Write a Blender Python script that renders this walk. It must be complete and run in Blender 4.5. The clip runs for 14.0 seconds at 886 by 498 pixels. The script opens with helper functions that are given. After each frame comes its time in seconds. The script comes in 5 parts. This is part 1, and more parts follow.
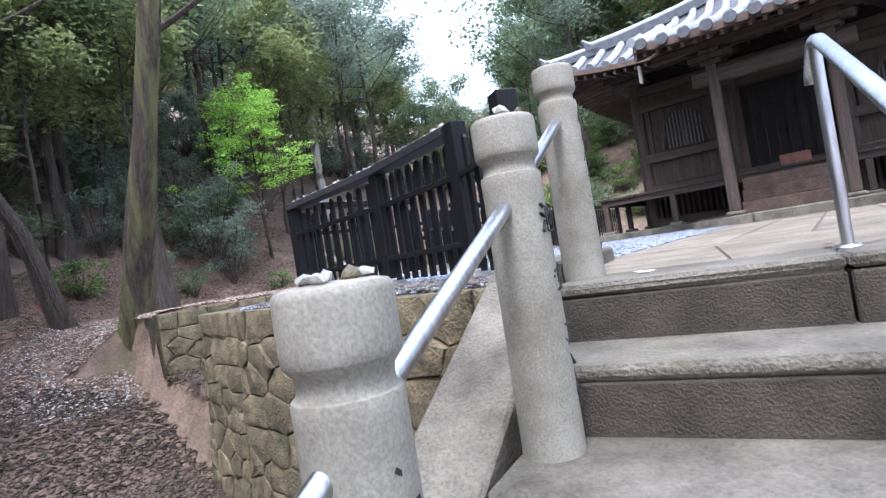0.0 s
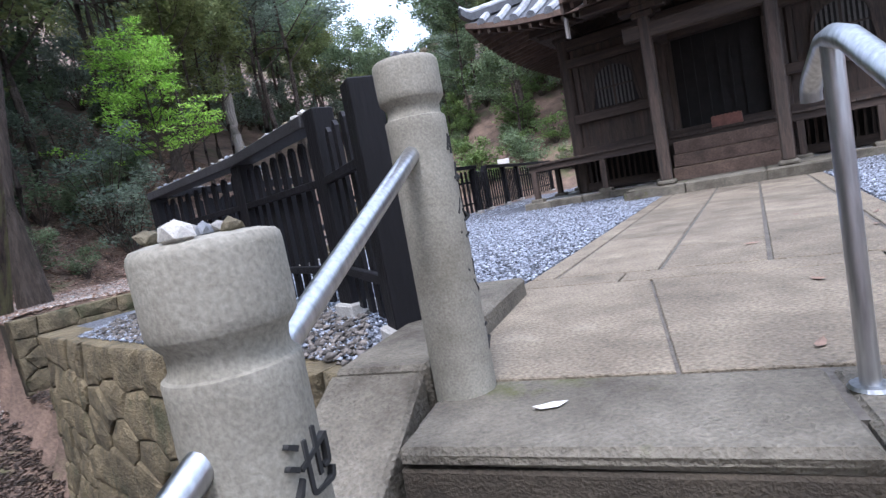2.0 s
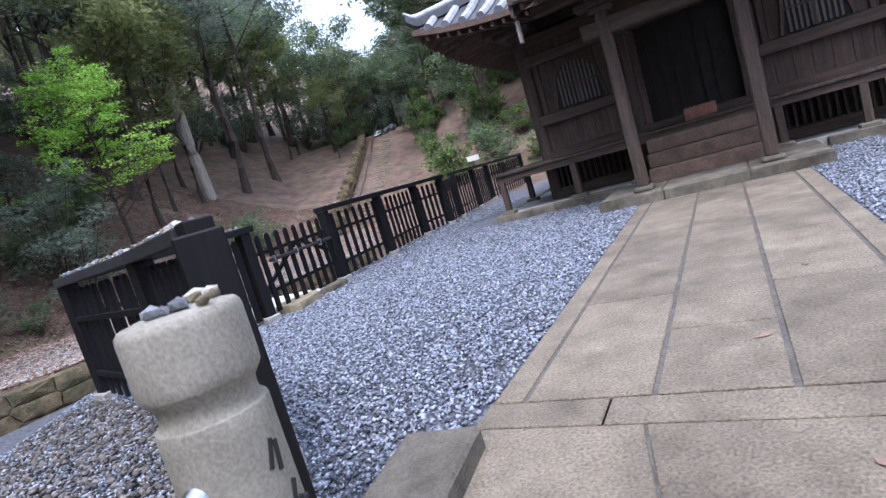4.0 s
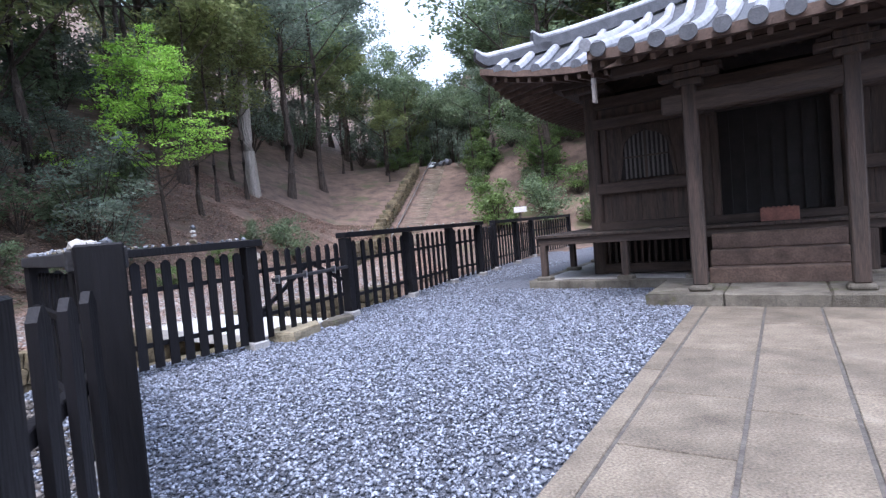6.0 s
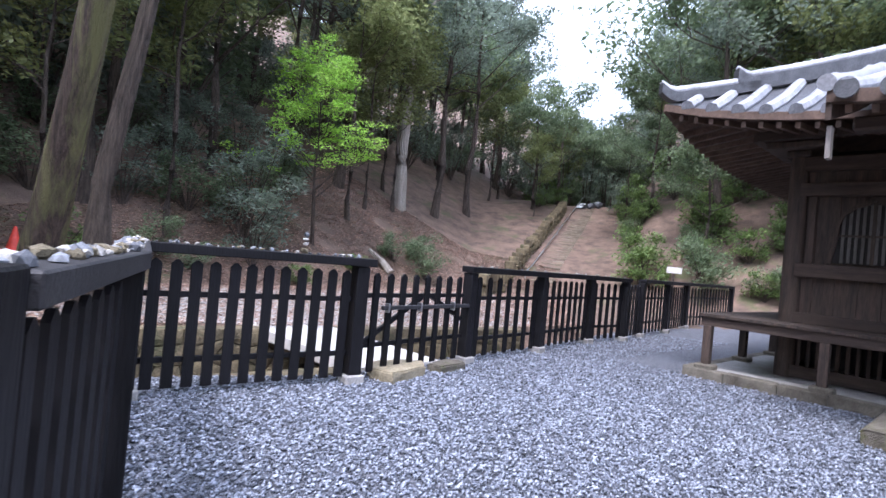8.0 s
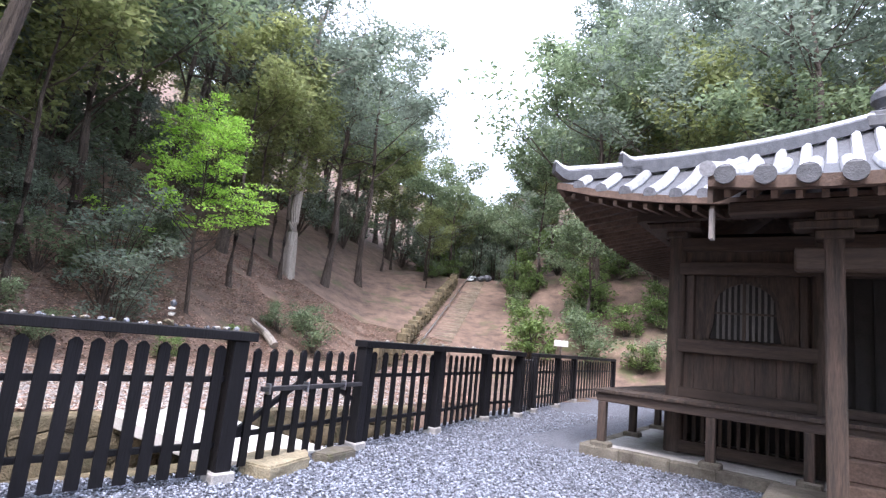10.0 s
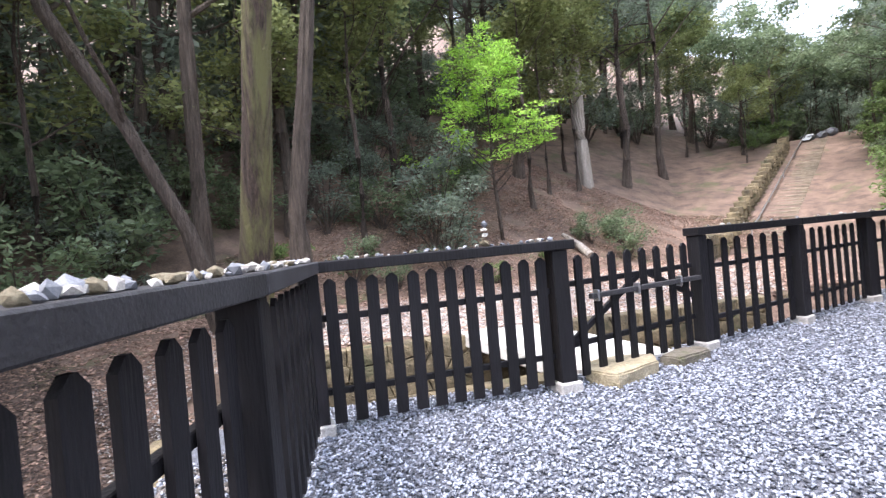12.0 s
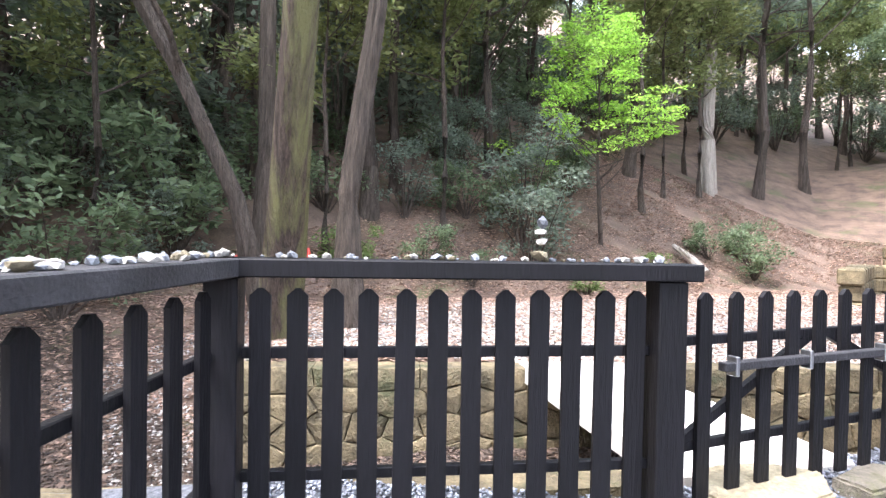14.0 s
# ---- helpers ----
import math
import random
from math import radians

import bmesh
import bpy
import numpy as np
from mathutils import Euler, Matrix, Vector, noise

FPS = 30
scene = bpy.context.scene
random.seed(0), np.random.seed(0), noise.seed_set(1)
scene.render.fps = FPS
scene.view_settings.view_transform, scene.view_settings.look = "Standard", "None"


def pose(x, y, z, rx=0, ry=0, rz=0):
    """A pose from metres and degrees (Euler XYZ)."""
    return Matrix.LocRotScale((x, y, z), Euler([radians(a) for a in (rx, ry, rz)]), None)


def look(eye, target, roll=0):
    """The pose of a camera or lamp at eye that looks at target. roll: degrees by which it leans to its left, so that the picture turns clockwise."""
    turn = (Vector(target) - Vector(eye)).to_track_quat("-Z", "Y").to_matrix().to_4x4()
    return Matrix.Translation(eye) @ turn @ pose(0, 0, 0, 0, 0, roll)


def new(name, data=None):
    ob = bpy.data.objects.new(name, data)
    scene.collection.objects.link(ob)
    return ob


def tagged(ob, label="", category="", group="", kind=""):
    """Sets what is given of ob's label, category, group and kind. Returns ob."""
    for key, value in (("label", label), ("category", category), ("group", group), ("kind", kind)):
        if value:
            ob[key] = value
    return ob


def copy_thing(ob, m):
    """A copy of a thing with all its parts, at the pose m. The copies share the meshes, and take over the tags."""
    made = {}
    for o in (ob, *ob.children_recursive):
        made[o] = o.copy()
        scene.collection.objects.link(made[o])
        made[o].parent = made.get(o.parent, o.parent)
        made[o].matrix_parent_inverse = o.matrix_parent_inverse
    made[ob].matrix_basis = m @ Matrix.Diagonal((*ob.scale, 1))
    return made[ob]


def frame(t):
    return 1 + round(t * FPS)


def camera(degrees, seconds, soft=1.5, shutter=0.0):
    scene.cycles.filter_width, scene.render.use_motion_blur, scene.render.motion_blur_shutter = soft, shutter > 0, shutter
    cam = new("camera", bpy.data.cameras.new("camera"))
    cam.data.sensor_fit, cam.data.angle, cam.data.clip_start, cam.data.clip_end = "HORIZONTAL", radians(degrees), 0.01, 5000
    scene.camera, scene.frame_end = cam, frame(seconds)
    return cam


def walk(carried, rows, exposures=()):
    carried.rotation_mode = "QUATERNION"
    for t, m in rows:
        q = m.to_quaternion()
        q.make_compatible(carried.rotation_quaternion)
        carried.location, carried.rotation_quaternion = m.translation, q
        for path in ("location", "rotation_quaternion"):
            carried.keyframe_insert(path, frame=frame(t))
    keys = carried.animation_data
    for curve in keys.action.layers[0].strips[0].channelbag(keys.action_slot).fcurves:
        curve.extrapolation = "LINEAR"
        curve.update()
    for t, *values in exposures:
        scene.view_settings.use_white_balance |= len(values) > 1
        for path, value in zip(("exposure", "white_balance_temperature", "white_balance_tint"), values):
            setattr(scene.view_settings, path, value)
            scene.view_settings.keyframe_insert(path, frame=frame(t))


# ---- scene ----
cam = camera(78.3, 14.0, 1.3, 0.12)
PATH = [
    (0.0, (0.079, -0.372, 0.181), (0.110, 1.628, 0.218), -9.1),
    (0.5, (0.112, -0.228, 0.347), (0.083, 1.770, 0.421), -7.2),
    (1.0, (0.222, 0.080, 0.357), (0.229, 2.079, 0.417), -0.6),
    (1.5, (0.402, 0.355, 0.454), (0.758, 2.319, 0.331), -4.4),
    (2.0, (0.562, 0.508, 0.561), (0.779, 2.487, 0.373), -10.8),
    (2.5, (0.567, 0.553, 0.690), (0.407, 2.535, 0.483), -9.4),
    (3.0, (0.656, 0.835, 0.790), (0.594, 2.816, 0.523), -7.4),
    (3.5, (0.802, 1.011, 0.847), (1.008, 2.980, 0.563), -15.3),
    (4.0, (1.019, 1.178, 1.022), (1.284, 3.145, 0.780), -16.6),
    (4.2, (1.002, 1.198, 1.100), (1.150, 3.183, 0.905), -13.4),
    (6.5, (1.332, 2.175, 1.127), (1.552, 4.162, 1.048), -3.1),
    (7.0, (1.347, 2.452, 1.093), (1.503, 4.444, 0.986), 0.7),
    (7.5, (1.184, 2.628, 1.115), (0.686, 4.554, 0.910), -1.5),
    (8.0, (1.247, 2.876, 1.244), (0.925, 4.849, 1.269), 5.4),
    (8.7, (1.186, 3.197, 1.266), (1.190, 5.169, 1.596), 9.4),
    (11.0, (1.122, 3.285, 1.253), (0.997, 5.263, 1.519), 0.4),
    (11.5, (1.038, 3.431, 1.193), (0.471, 5.347, 1.278), -3.0),
    (12.0, (1.007, 3.710, 1.181), (0.023, 5.451, 1.171), -5.0),
    (12.5, (0.918, 4.168, 1.194), (-0.198, 5.825, 1.088), -2.5),
    (13.0, (0.805, 4.515, 1.235), (-0.341, 6.146, 1.073), -7.5),
    (13.5, (0.635, 4.902, 1.277), (-0.636, 6.438, 1.118), -2.0),
    (14.0, (0.464, 5.309, 1.231), (-0.815, 6.847, 1.201), 1.1),
]
walk(cam, [(t, look(eye, target, roll)) for t, eye, target, roll in PATH], [
    (0.0, 1.25, 5700, 15), (1.0, 1.1, 5650, 15), (1.5, 0.76, 5700, 16), (2.5, 0.74, 5720, 16), (4.0, 0.66, 5700, 18), (6.5, 0.84, 5650, 19), (7.5, 0.86, 5650, 19),
    (8.5, 1.15, 6000, 21), (11.0, 1.4, 6250, 20), (12.0, 1.58, 6380, 18), (14.0, 2.1, 6380, 15)])

# ---- light: thin bright overcast over a wooded valley ----
world = bpy.data.worlds.new("sky")
scene.world = world
world.use_nodes = True
wn = world.node_tree.nodes
wn.clear()
sky = wn.new("ShaderNodeTexSky")
sky.sky_type = "NISHITA"
sky.sun_disc = False
sky.sun_elevation = radians(63)
sky.sun_rotation = radians(200)
sky.air_density, sky.dust_density, sky.ozone_density = 1.0, 4.0, 1.0
bg = wn.new("ShaderNodeBackground")
bg.inputs["Strength"].default_value = 0.10
veil = wn.new("ShaderNodeBackground")
veil.inputs["Color"].default_value = (0.87, 0.96, 1.10, 1)
veil.inputs["Strength"].default_value = 1.05
both = wn.new("ShaderNodeAddShader")
wo = wn.new("ShaderNodeOutputWorld")
world.node_tree.links.new(sky.outputs[0], bg.inputs[0])
world.node_tree.links.new(bg.outputs[0], both.inputs[0])
world.node_tree.links.new(veil.outputs[0], both.inputs[1])
world.node_tree.links.new(both.outputs[0], wo.inputs[0])
sun_data = bpy.data.lights.new("sun", "SUN")
sun_data.energy, sun_data.angle, sun_data.color = 1.9, radians(16), (1.0, 0.98, 0.95)
sun = new("sun", sun_data)
sun.matrix_world = look((0, 0, 30), Vector((0, 0, 30)) + Vector((0.14, 0.44, -0.89)))

# ---- materials ----
def material(name, base, dark, scale=6.0, rough=0.8, bump=0.3, fine=60.0, metal=0.0, stretch=(1, 1, 1), piece=0.0, island=0.0, grain=0.55, deep=0.02,
             spot=None, spot_scale=2.0, spot_at=0.6, spec=0.5, coord="Object"):
    m = bpy.data.materials.new(name)
    m.use_nodes = True
    nt = m.node_tree
    n, l = nt.nodes, nt.links
    b = n["Principled BSDF"]
    tc = n.new("ShaderNodeTexCoord")
    mp = n.new("ShaderNodeMapping")
    mp.inputs["Scale"].default_value = stretch
    if coord == "World":
        geo = n.new("ShaderNodeNewGeometry")
        l.new(geo.outputs["Position"], mp.inputs[0])
    else:
        l.new(tc.outputs[coord], mp.inputs[0])
    a = n.new("ShaderNodeTexNoise")
    a.inputs["Scale"].default_value, a.inputs["Detail"].default_value, a.inputs["Roughness"].default_value = scale, 8, 0.65
    l.new(mp.outputs[0], a.inputs["Vector"])
    f = n.new("ShaderNodeTexNoise")
    f.inputs["Scale"].default_value, f.inputs["Detail"].default_value = fine, 4
    l.new(mp.outputs[0], f.inputs["Vector"])
    ramp = n.new("ShaderNodeValToRGB")
    ramp.color_ramp.elements[0].position, ramp.color_ramp.elements[1].position = 0.32, 0.68
    ramp.color_ramp.elements[0].color, ramp.color_ramp.elements[1].color = (*dark, 1), (*base, 1)
    l.new(a.outputs[0], ramp.inputs[0])
    mix = n.new("ShaderNodeMix")
    mix.data_type, mix.blend_type = "RGBA", "OVERLAY"
    mix.inputs[0].default_value = grain
    l.new(ramp.outputs[0], mix.inputs[6])
    l.new(f.outputs[0], mix.inputs[7])
    out = mix.outputs[2]
    if spot:
        s = n.new("ShaderNodeTexNoise")
        s.inputs["Scale"].default_value, s.inputs["Detail"].default_value, s.inputs["Roughness"].default_value = spot_scale, 6, 0.7
        l.new(mp.outputs[0], s.inputs["Vector"])
        r = n.new("ShaderNodeValToRGB")
        r.color_ramp.elements[0].position, r.color_ramp.elements[1].position = spot_at, spot_at + 0.12
        l.new(s.outputs[0], r.inputs[0])
        mx = n.new("ShaderNodeMix")
        mx.data_type = "RGBA"
        l.new(r.outputs[0], mx.inputs[0])
        l.new(out, mx.inputs[6])
        mx.inputs[7].default_value = (*spot, 1)
        out = mx.outputs[2]
    if piece or island:
        if island:
            src = n.new("ShaderNodeNewGeometry").outputs["Random Per Island"]
        else:
            src = n.new("ShaderNodeObjectInfo").outputs["Random"]
        amount = piece or island
        mr = n.new("ShaderNodeMapRange")
        mr.inputs[3].default_value, mr.inputs[4].default_value = 1 - amount, 1 + amount
        l.new(src, mr.inputs[0])
        hs = n.new("ShaderNodeHueSaturation")
        l.new(mr.outputs[0], hs.inputs["Value"])
        l.new(out, hs.inputs["Color"])
        out = hs.outputs[0]
    l.new(out, b.inputs["Base Color"])
    b.inputs["Roughness"].default_value, b.inputs["Metallic"].default_value = rough, metal
    b.inputs["Specular IOR Level"].default_value = spec
    if bump:
        add = n.new("ShaderNodeMath")
        add.operation = "ADD"
        l.new(a.outputs[0], add.inputs[0])
        l.new(f.outputs[0], add.inputs[1])
        bp = n.new("ShaderNodeBump")
        bp.inputs["Strength"].default_value, bp.inputs["Distance"].default_value = bump, deep
        l.new(add.outputs[0], bp.inputs["Height"])
        l.new(bp.outputs[0], b.inputs["Normal"])
    return m


def leaf_material(name, base, dark, through_light=0.48):
    m = material(name, base, dark, 1.5, 0.55, 0.0, 9.0, island=0.35, coord="World")
    nt = m.node_tree
    b = nt.nodes["Principled BSDF"]
    colour = b.inputs["Base Color"].links[0].from_socket
    tr = nt.nodes.new("ShaderNodeBsdfTranslucent")
    nt.links.new(colour, tr.inputs[0])
    ms = nt.nodes.new("ShaderNodeMixShader")
    ms.inputs[0].default_value = through_light
    nt.links.new(b.outputs[0], ms.inputs[1])
    nt.links.new(tr.outputs[0], ms.inputs[2])
    nt.links.new(ms.outputs[0], nt.nodes["Material Output"].inputs[0])
    return m


M_PILLAR = material("weathered_granite", (0.32, 0.30, 0.25), (0.175, 0.16, 0.125), 4, 0.85, 0.12, 170, grain=0.55, spot=(0.24, 0.24, 0.15), spot_scale=3, spot_at=0.62)
M_STEP = material("step_granite", (0.225, 0.202, 0.160), (0.070, 0.060, 0.045), 3.0, 0.9, 0.8, 80, spot=(0.085, 0.09, 0.028), spot_scale=1.6, spot_at=0.58, piece=0.06, coord="World")
# riser faces: damp stain plus their shade, both put into the dark colour
M_RISER = material("damp_shaded_riser_stone", (0.080, 0.064, 0.046), (0.028, 0.022, 0.016), 4.0, 0.85, 0.6, 120, spot=(0.15, 0.135, 0.105), spot_scale=7, spot_at=0.66, piece=0.1, coord="World")
M_PAVE = material("paving_stone", (0.285, 0.238, 0.175), (0.135, 0.110, 0.080), 2.6, 0.85, 0.9, 75, grain=0.9, spot=(0.33, 0.285, 0.22), spot_scale=1.3, spot_at=0.62, piece=0.14, coord="World")
M_JOINT = material("joint_mortar", (0.15, 0.135, 0.115), (0.08, 0.07, 0.06), 9, 0.95, 0.4, coord="World")
M_WALLSTONE = material("wall_stone", (0.215, 0.170, 0.098), (0.060, 0.050, 0.030), 5.5, 0.9, 0.9, 45, spot=(0.060, 0.062, 0.030), spot_scale=1.7, spot_at=0.55, piece=0.30, coord="World")
M_WALLPALE = material("ochre_stone", (0.40, 0.345, 0.235), (0.22, 0.185, 0.115), 6, 0.9, 0.8, 45, spot=(0.16, 0.15, 0.08), spot_scale=3, spot_at=0.64)
M_WALLCORE = material("wall_core", (0.075, 0.062, 0.042), (0.035, 0.03, 0.022), 6, 0.95, 0.5, coord="World")
M_FENCE = material("black_stained_wood", (0.011, 0.010, 0.013), (0.005, 0.005, 0.006), 5, 0.6, 0.3, 60, stretch=(1, 1, 0.12), piece=0.2, spec=0.25)
M_CAP = material("grey_black_wood", (0.042, 0.041, 0.045), (0.013, 0.012, 0.014), 5, 0.6, 0.3, 70, piece=0.2)
M_CONCRETE = material("concrete", (0.42, 0.41, 0.39), (0.28, 0.27, 0.25), 6, 0.9, 0.3, 90)
M_STEEL = material("brushed_steel", (0.55, 0.56, 0.58), (0.42, 0.43, 0.45), 8, 0.33, 0.05, 90, metal=1.0, stretch=(1, 1, 0.1))
M_WOOD = material("old_timber", (0.088, 0.058, 0.044), (0.030, 0.025, 0.020), 5, 0.8, 0.4, 40, stretch=(3, 3, 0.25), piece=0.12)
M_WOODH = material("old_timber_beam", (0.090, 0.061, 0.046), (0.034, 0.024, 0.019), 4, 0.8, 0.4, 40, stretch=(0.3, 3, 3), piece=0.12)
M_EAVE = material("eave_boards", (0.17, 0.112, 0.083), (0.075, 0.050, 0.038), 4, 0.8, 0.3, 40, piece=0.12)
M_DARKWOOD = material("dark_lattice_and_unlit_room", (0.018, 0.015, 0.014), (0.008, 0.007, 0.006), 6, 0.8, 0.3, 50)
M_PLASTER = material("pale_board", (0.34, 0.31, 0.29), (0.20, 0.18, 0.165), 4, 0.85, 0.2, 40, stretch=(3, 3, 0.3))
M_BAR = material("weathered_bar", (0.13, 0.12, 0.11), (0.075, 0.07, 0.062), 4, 0.85, 0.2, 40, stretch=(3, 3, 0.3))
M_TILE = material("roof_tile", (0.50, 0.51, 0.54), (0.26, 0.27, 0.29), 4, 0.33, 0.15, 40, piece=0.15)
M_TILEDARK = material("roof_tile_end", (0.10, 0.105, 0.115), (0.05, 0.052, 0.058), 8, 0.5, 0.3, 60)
M_GRAVEL = material("gravel_bed", (0.25, 0.265, 0.305), (0.045, 0.048, 0.058), 46, 0.85, 1.0, 130, coord="World")
M_GRAVELSTONE = material("gravel_stone", (0.29, 0.315, 0.37), (0.16, 0.175, 0.21), 12, 0.6, 0.2, 80, island=0.85, coord="World")
M_RIVER = material("river_stone", (0.40, 0.38, 0.34), (0.22, 0.21, 0.20), 9, 0.7, 0.2, 60, piece=0.5)
M_RIVERB = material("blue_grey_stone", (0.22, 0.235, 0.26), (0.12, 0.125, 0.14), 9, 0.65, 0.2, 60, piece=0.4)
M_RUBBLE = material("rubble_stone", (0.18, 0.16, 0.145), (0.075, 0.067, 0.06), 12, 0.8, 0.2, 60, island=0.6, coord="World")
M_YARD = material("yard_gravel", (0.50, 0.47, 0.44), (0.32, 0.29, 0.265), 12, 0.8, 0.2, 60, island=0.5, coord="World")
M_SOIL = material("leaf_litter_soil", (0.23, 0.155, 0.116), (0.085, 0.060, 0.046), 1.6, 0.95, 1.0, 26, spot=(0.105, 0.105, 0.050), spot_scale=0.6, spot_at=0.55, coord="World")
M_LITTER = material("fallen_leaves", (0.42, 0.275, 0.205), (0.20, 0.132, 0.10), 6, 0.8, 0.1, 30, island=0.6, coord="World")
# darker copy of the fallen leaves: the gully's tree shade put into colour
M_SHADELEAF = material("shade_dark_fallen_leaves", (0.125, 0.088, 0.068), (0.042, 0.030, 0.024), 6, 0.8, 0.1, 30, island=0.6, coord="World")
M_BARK = material("bark", (0.17, 0.132, 0.106), (0.048, 0.037, 0.03), 6, 0.95, 1.0, 30, stretch=(3, 3, 0.3), deep=0.09)
M_BARKMOSS = material("mossy_bark", (0.185, 0.13, 0.10), (0.040, 0.029, 0.024), 7, 0.95, 1.0, 34, stretch=(3.5, 3.5, 0.28), spot=(0.25, 0.24, 0.10), spot_scale=0.7, spot_at=0.43, deep=0.13)
M_BARKPALE = material("pale_bark", (0.40, 0.36, 0.31), (0.24, 0.21, 0.18), 5, 0.9, 0.6, 40, stretch=(2.5, 2.5, 0.35))
M_LEAF = leaf_material("evergreen_leaves", (0.26, 0.33, 0.19), (0.13, 0.185, 0.105), 0.55)
M_LEAFB = leaf_material("bluish_leaves", (0.28, 0.34, 0.26), (0.16, 0.205, 0.16), 0.55)
M_LEAFC = leaf_material("olive_leaves", (0.33, 0.37, 0.16), (0.18, 0.215, 0.09), 0.55)
M_SHRUB = leaf_material("shrub_leaves", (0.24, 0.34, 0.115), (0.11, 0.17, 0.062), 0.5)
M_FRESH = leaf_material("fresh_green_leaves", (0.46, 0.70, 0.15), (0.32, 0.56, 0.09), 0.55)
M_RED = material("red_plastic", (0.75, 0.08, 0.05), (0.6, 0.05, 0.03), 5, 0.5, 0.0, 20)
M_WHITE = material("white_slab", (0.72, 0.70, 0.66), (0.55, 0.53, 0.49), 3, 0.9, 0.25, 70)
M_INK = material("engraved_black", (0.03, 0.03, 0.03), (0.015, 0.015, 0.015), 20, 0.9, 0.0)
M_REDWOOD = material("worn_red_box", (0.24, 0.10, 0.07), (0.13, 0.055, 0.04), 6, 0.7, 0.2, 40)
M_WATER = material("white_water", (0.75, 0.78, 0.8), (0.55, 0.6, 0.63), 9, 0.2, 0.4, 40)


# ---- building helpers ----
def part(name, bm, mat, parent=None, label="", smooth=False):
    me = bpy.data.meshes.new(name)
    bm.to_mesh(me)
    bm.free()
    me.materials.append(mat)
    if smooth:
        me.polygons.foreach_set("use_smooth", [True] * len(me.polygons))
        me.set_sharp_from_angle(angle=radians(32))
    ob = new(name, me)
    if parent is not None:
        ob.parent = parent
    if label:
        tagged(ob, label)
    return ob


def piece(name, me, parent, m):
    ob = new(name, me)
    ob.parent = parent
    ob.matrix_local = m
    return ob


def thing(name, m, label, category, group="", kind=""):
    ob = new(name)
    ob.empty_display_size = 0.1
    ob.matrix_world = m
    return tagged(ob, label, category, group, kind)


def mesh_of(name, bm, mat):
    me = bpy.data.meshes.new(name)
    bm.to_mesh(me)
    bm.free()
    me.materials.append(mat)
    return me


def box(bm, x0, x1, y0, y1, z0, z1, bevel=0.0, m=None):
    r = bmesh.ops.create_cube(bm, size=1.0)
    vs = r["verts"]
    bmesh.ops.scale(bm, vec=(x1 - x0, y1 - y0, z1 - z0), verts=vs)
    bmesh.ops.translate(bm, vec=((x0 + x1) / 2, (y0 + y1) / 2, (z0 + z1) / 2), verts=vs)
    if bevel:
        es = list({e for v in vs for e in v.link_edges})
        r = bmesh.ops.bevel(bm, geom=es, offset=bevel, segments=1, affect="EDGES", profile=0.5)
        vs = list({v for f in r["faces"] for v in f.verts} | {v for v in vs if v.is_valid})
    if m is not None:
        bmesh.ops.transform(bm, matrix=m, verts=vs)
    return vs


def beam(bm, p, q, w, h, bevel=0.0, roll=0.0):
    """A squared timber from p to q."""
    p, q = Vector(p), Vector(q)
    d = q - p
    m = Matrix.Translation(p) @ d.to_track_quat("Y", "Z").to_matrix().to_4x4() @ Matrix.Rotation(roll, 4, "Y")
    return box(bm, -w / 2, w / 2, 0, d.length, -h / 2, h / 2, bevel, m)


def tube(bm, points, radii, sides=10, cap=True):
    rings = []
    for i, p in enumerate(points):
        p = Vector(p)
        a = Vector(points[max(i - 1, 0)])
        b = Vector(points[min(i + 1, len(points) - 1)])
        q = (b - a).to_track_quat("Z", "Y")
        rings.append([bm.verts.new(p + q @ Vector((math.cos(t) * radii[i], math.sin(t) * radii[i], 0)))
                      for t in (2 * math.pi * k / sides for k in range(sides))])
    for r, s in zip(rings, rings[1:]):
        for k in range(sides):
            bm.faces.new((r[k], r[(k + 1) % sides], s[(k + 1) % sides], s[k]))
    if cap:
        bm.faces.new(rings[0][::-1])
        bm.faces.new(rings[-1])
    return rings


def strip(bm, pts, w, h):
    """One bent bar of rectangular section along pts."""
    rings = []
    for i, p in enumerate(pts):
        p = Vector(p)
        d = Vector(pts[min(i + 1, len(pts) - 1)]) - Vector(pts[max(i - 1, 0)])
        s = Vector((d.y, -d.x, 0)).normalized() * w / 2
        z = Vector((0, 0, h / 2))
        rings.append([bm.verts.new(p + k) for k in (s + z, s - z, -s - z, -s + z)])
    for r, q in zip(rings, rings[1:]):
        for k in range(4):
            bm.faces.new((r[k], r[(k + 1) % 4], q[(k + 1) % 4], q[k]))
    bm.faces.new(rings[0][::-1])
    bm.faces.new(rings[-1])
    bmesh.ops.recalc_face_normals(bm, faces=bm.faces[:])


def lathe(bm, profile, sides=24, jitter=0.0):
    rings = [[bm.verts.new((r * math.cos(t) * (1 + random.uniform(-jitter, jitter)), r * math.sin(t) * (1 + random.uniform(-jitter, jitter)), z))
              for t in (2 * math.pi * k / sides for k in range(sides))] for r, z in profile]
    for r, s in zip(rings, rings[1:]):
        for k in range(sides):
            bm.faces.new((r[k], r[(k + 1) % sides], s[(k + 1) % sides], s[k]))
    bm.faces.new(rings[0][::-1])
    bm.faces.new(rings[-1])


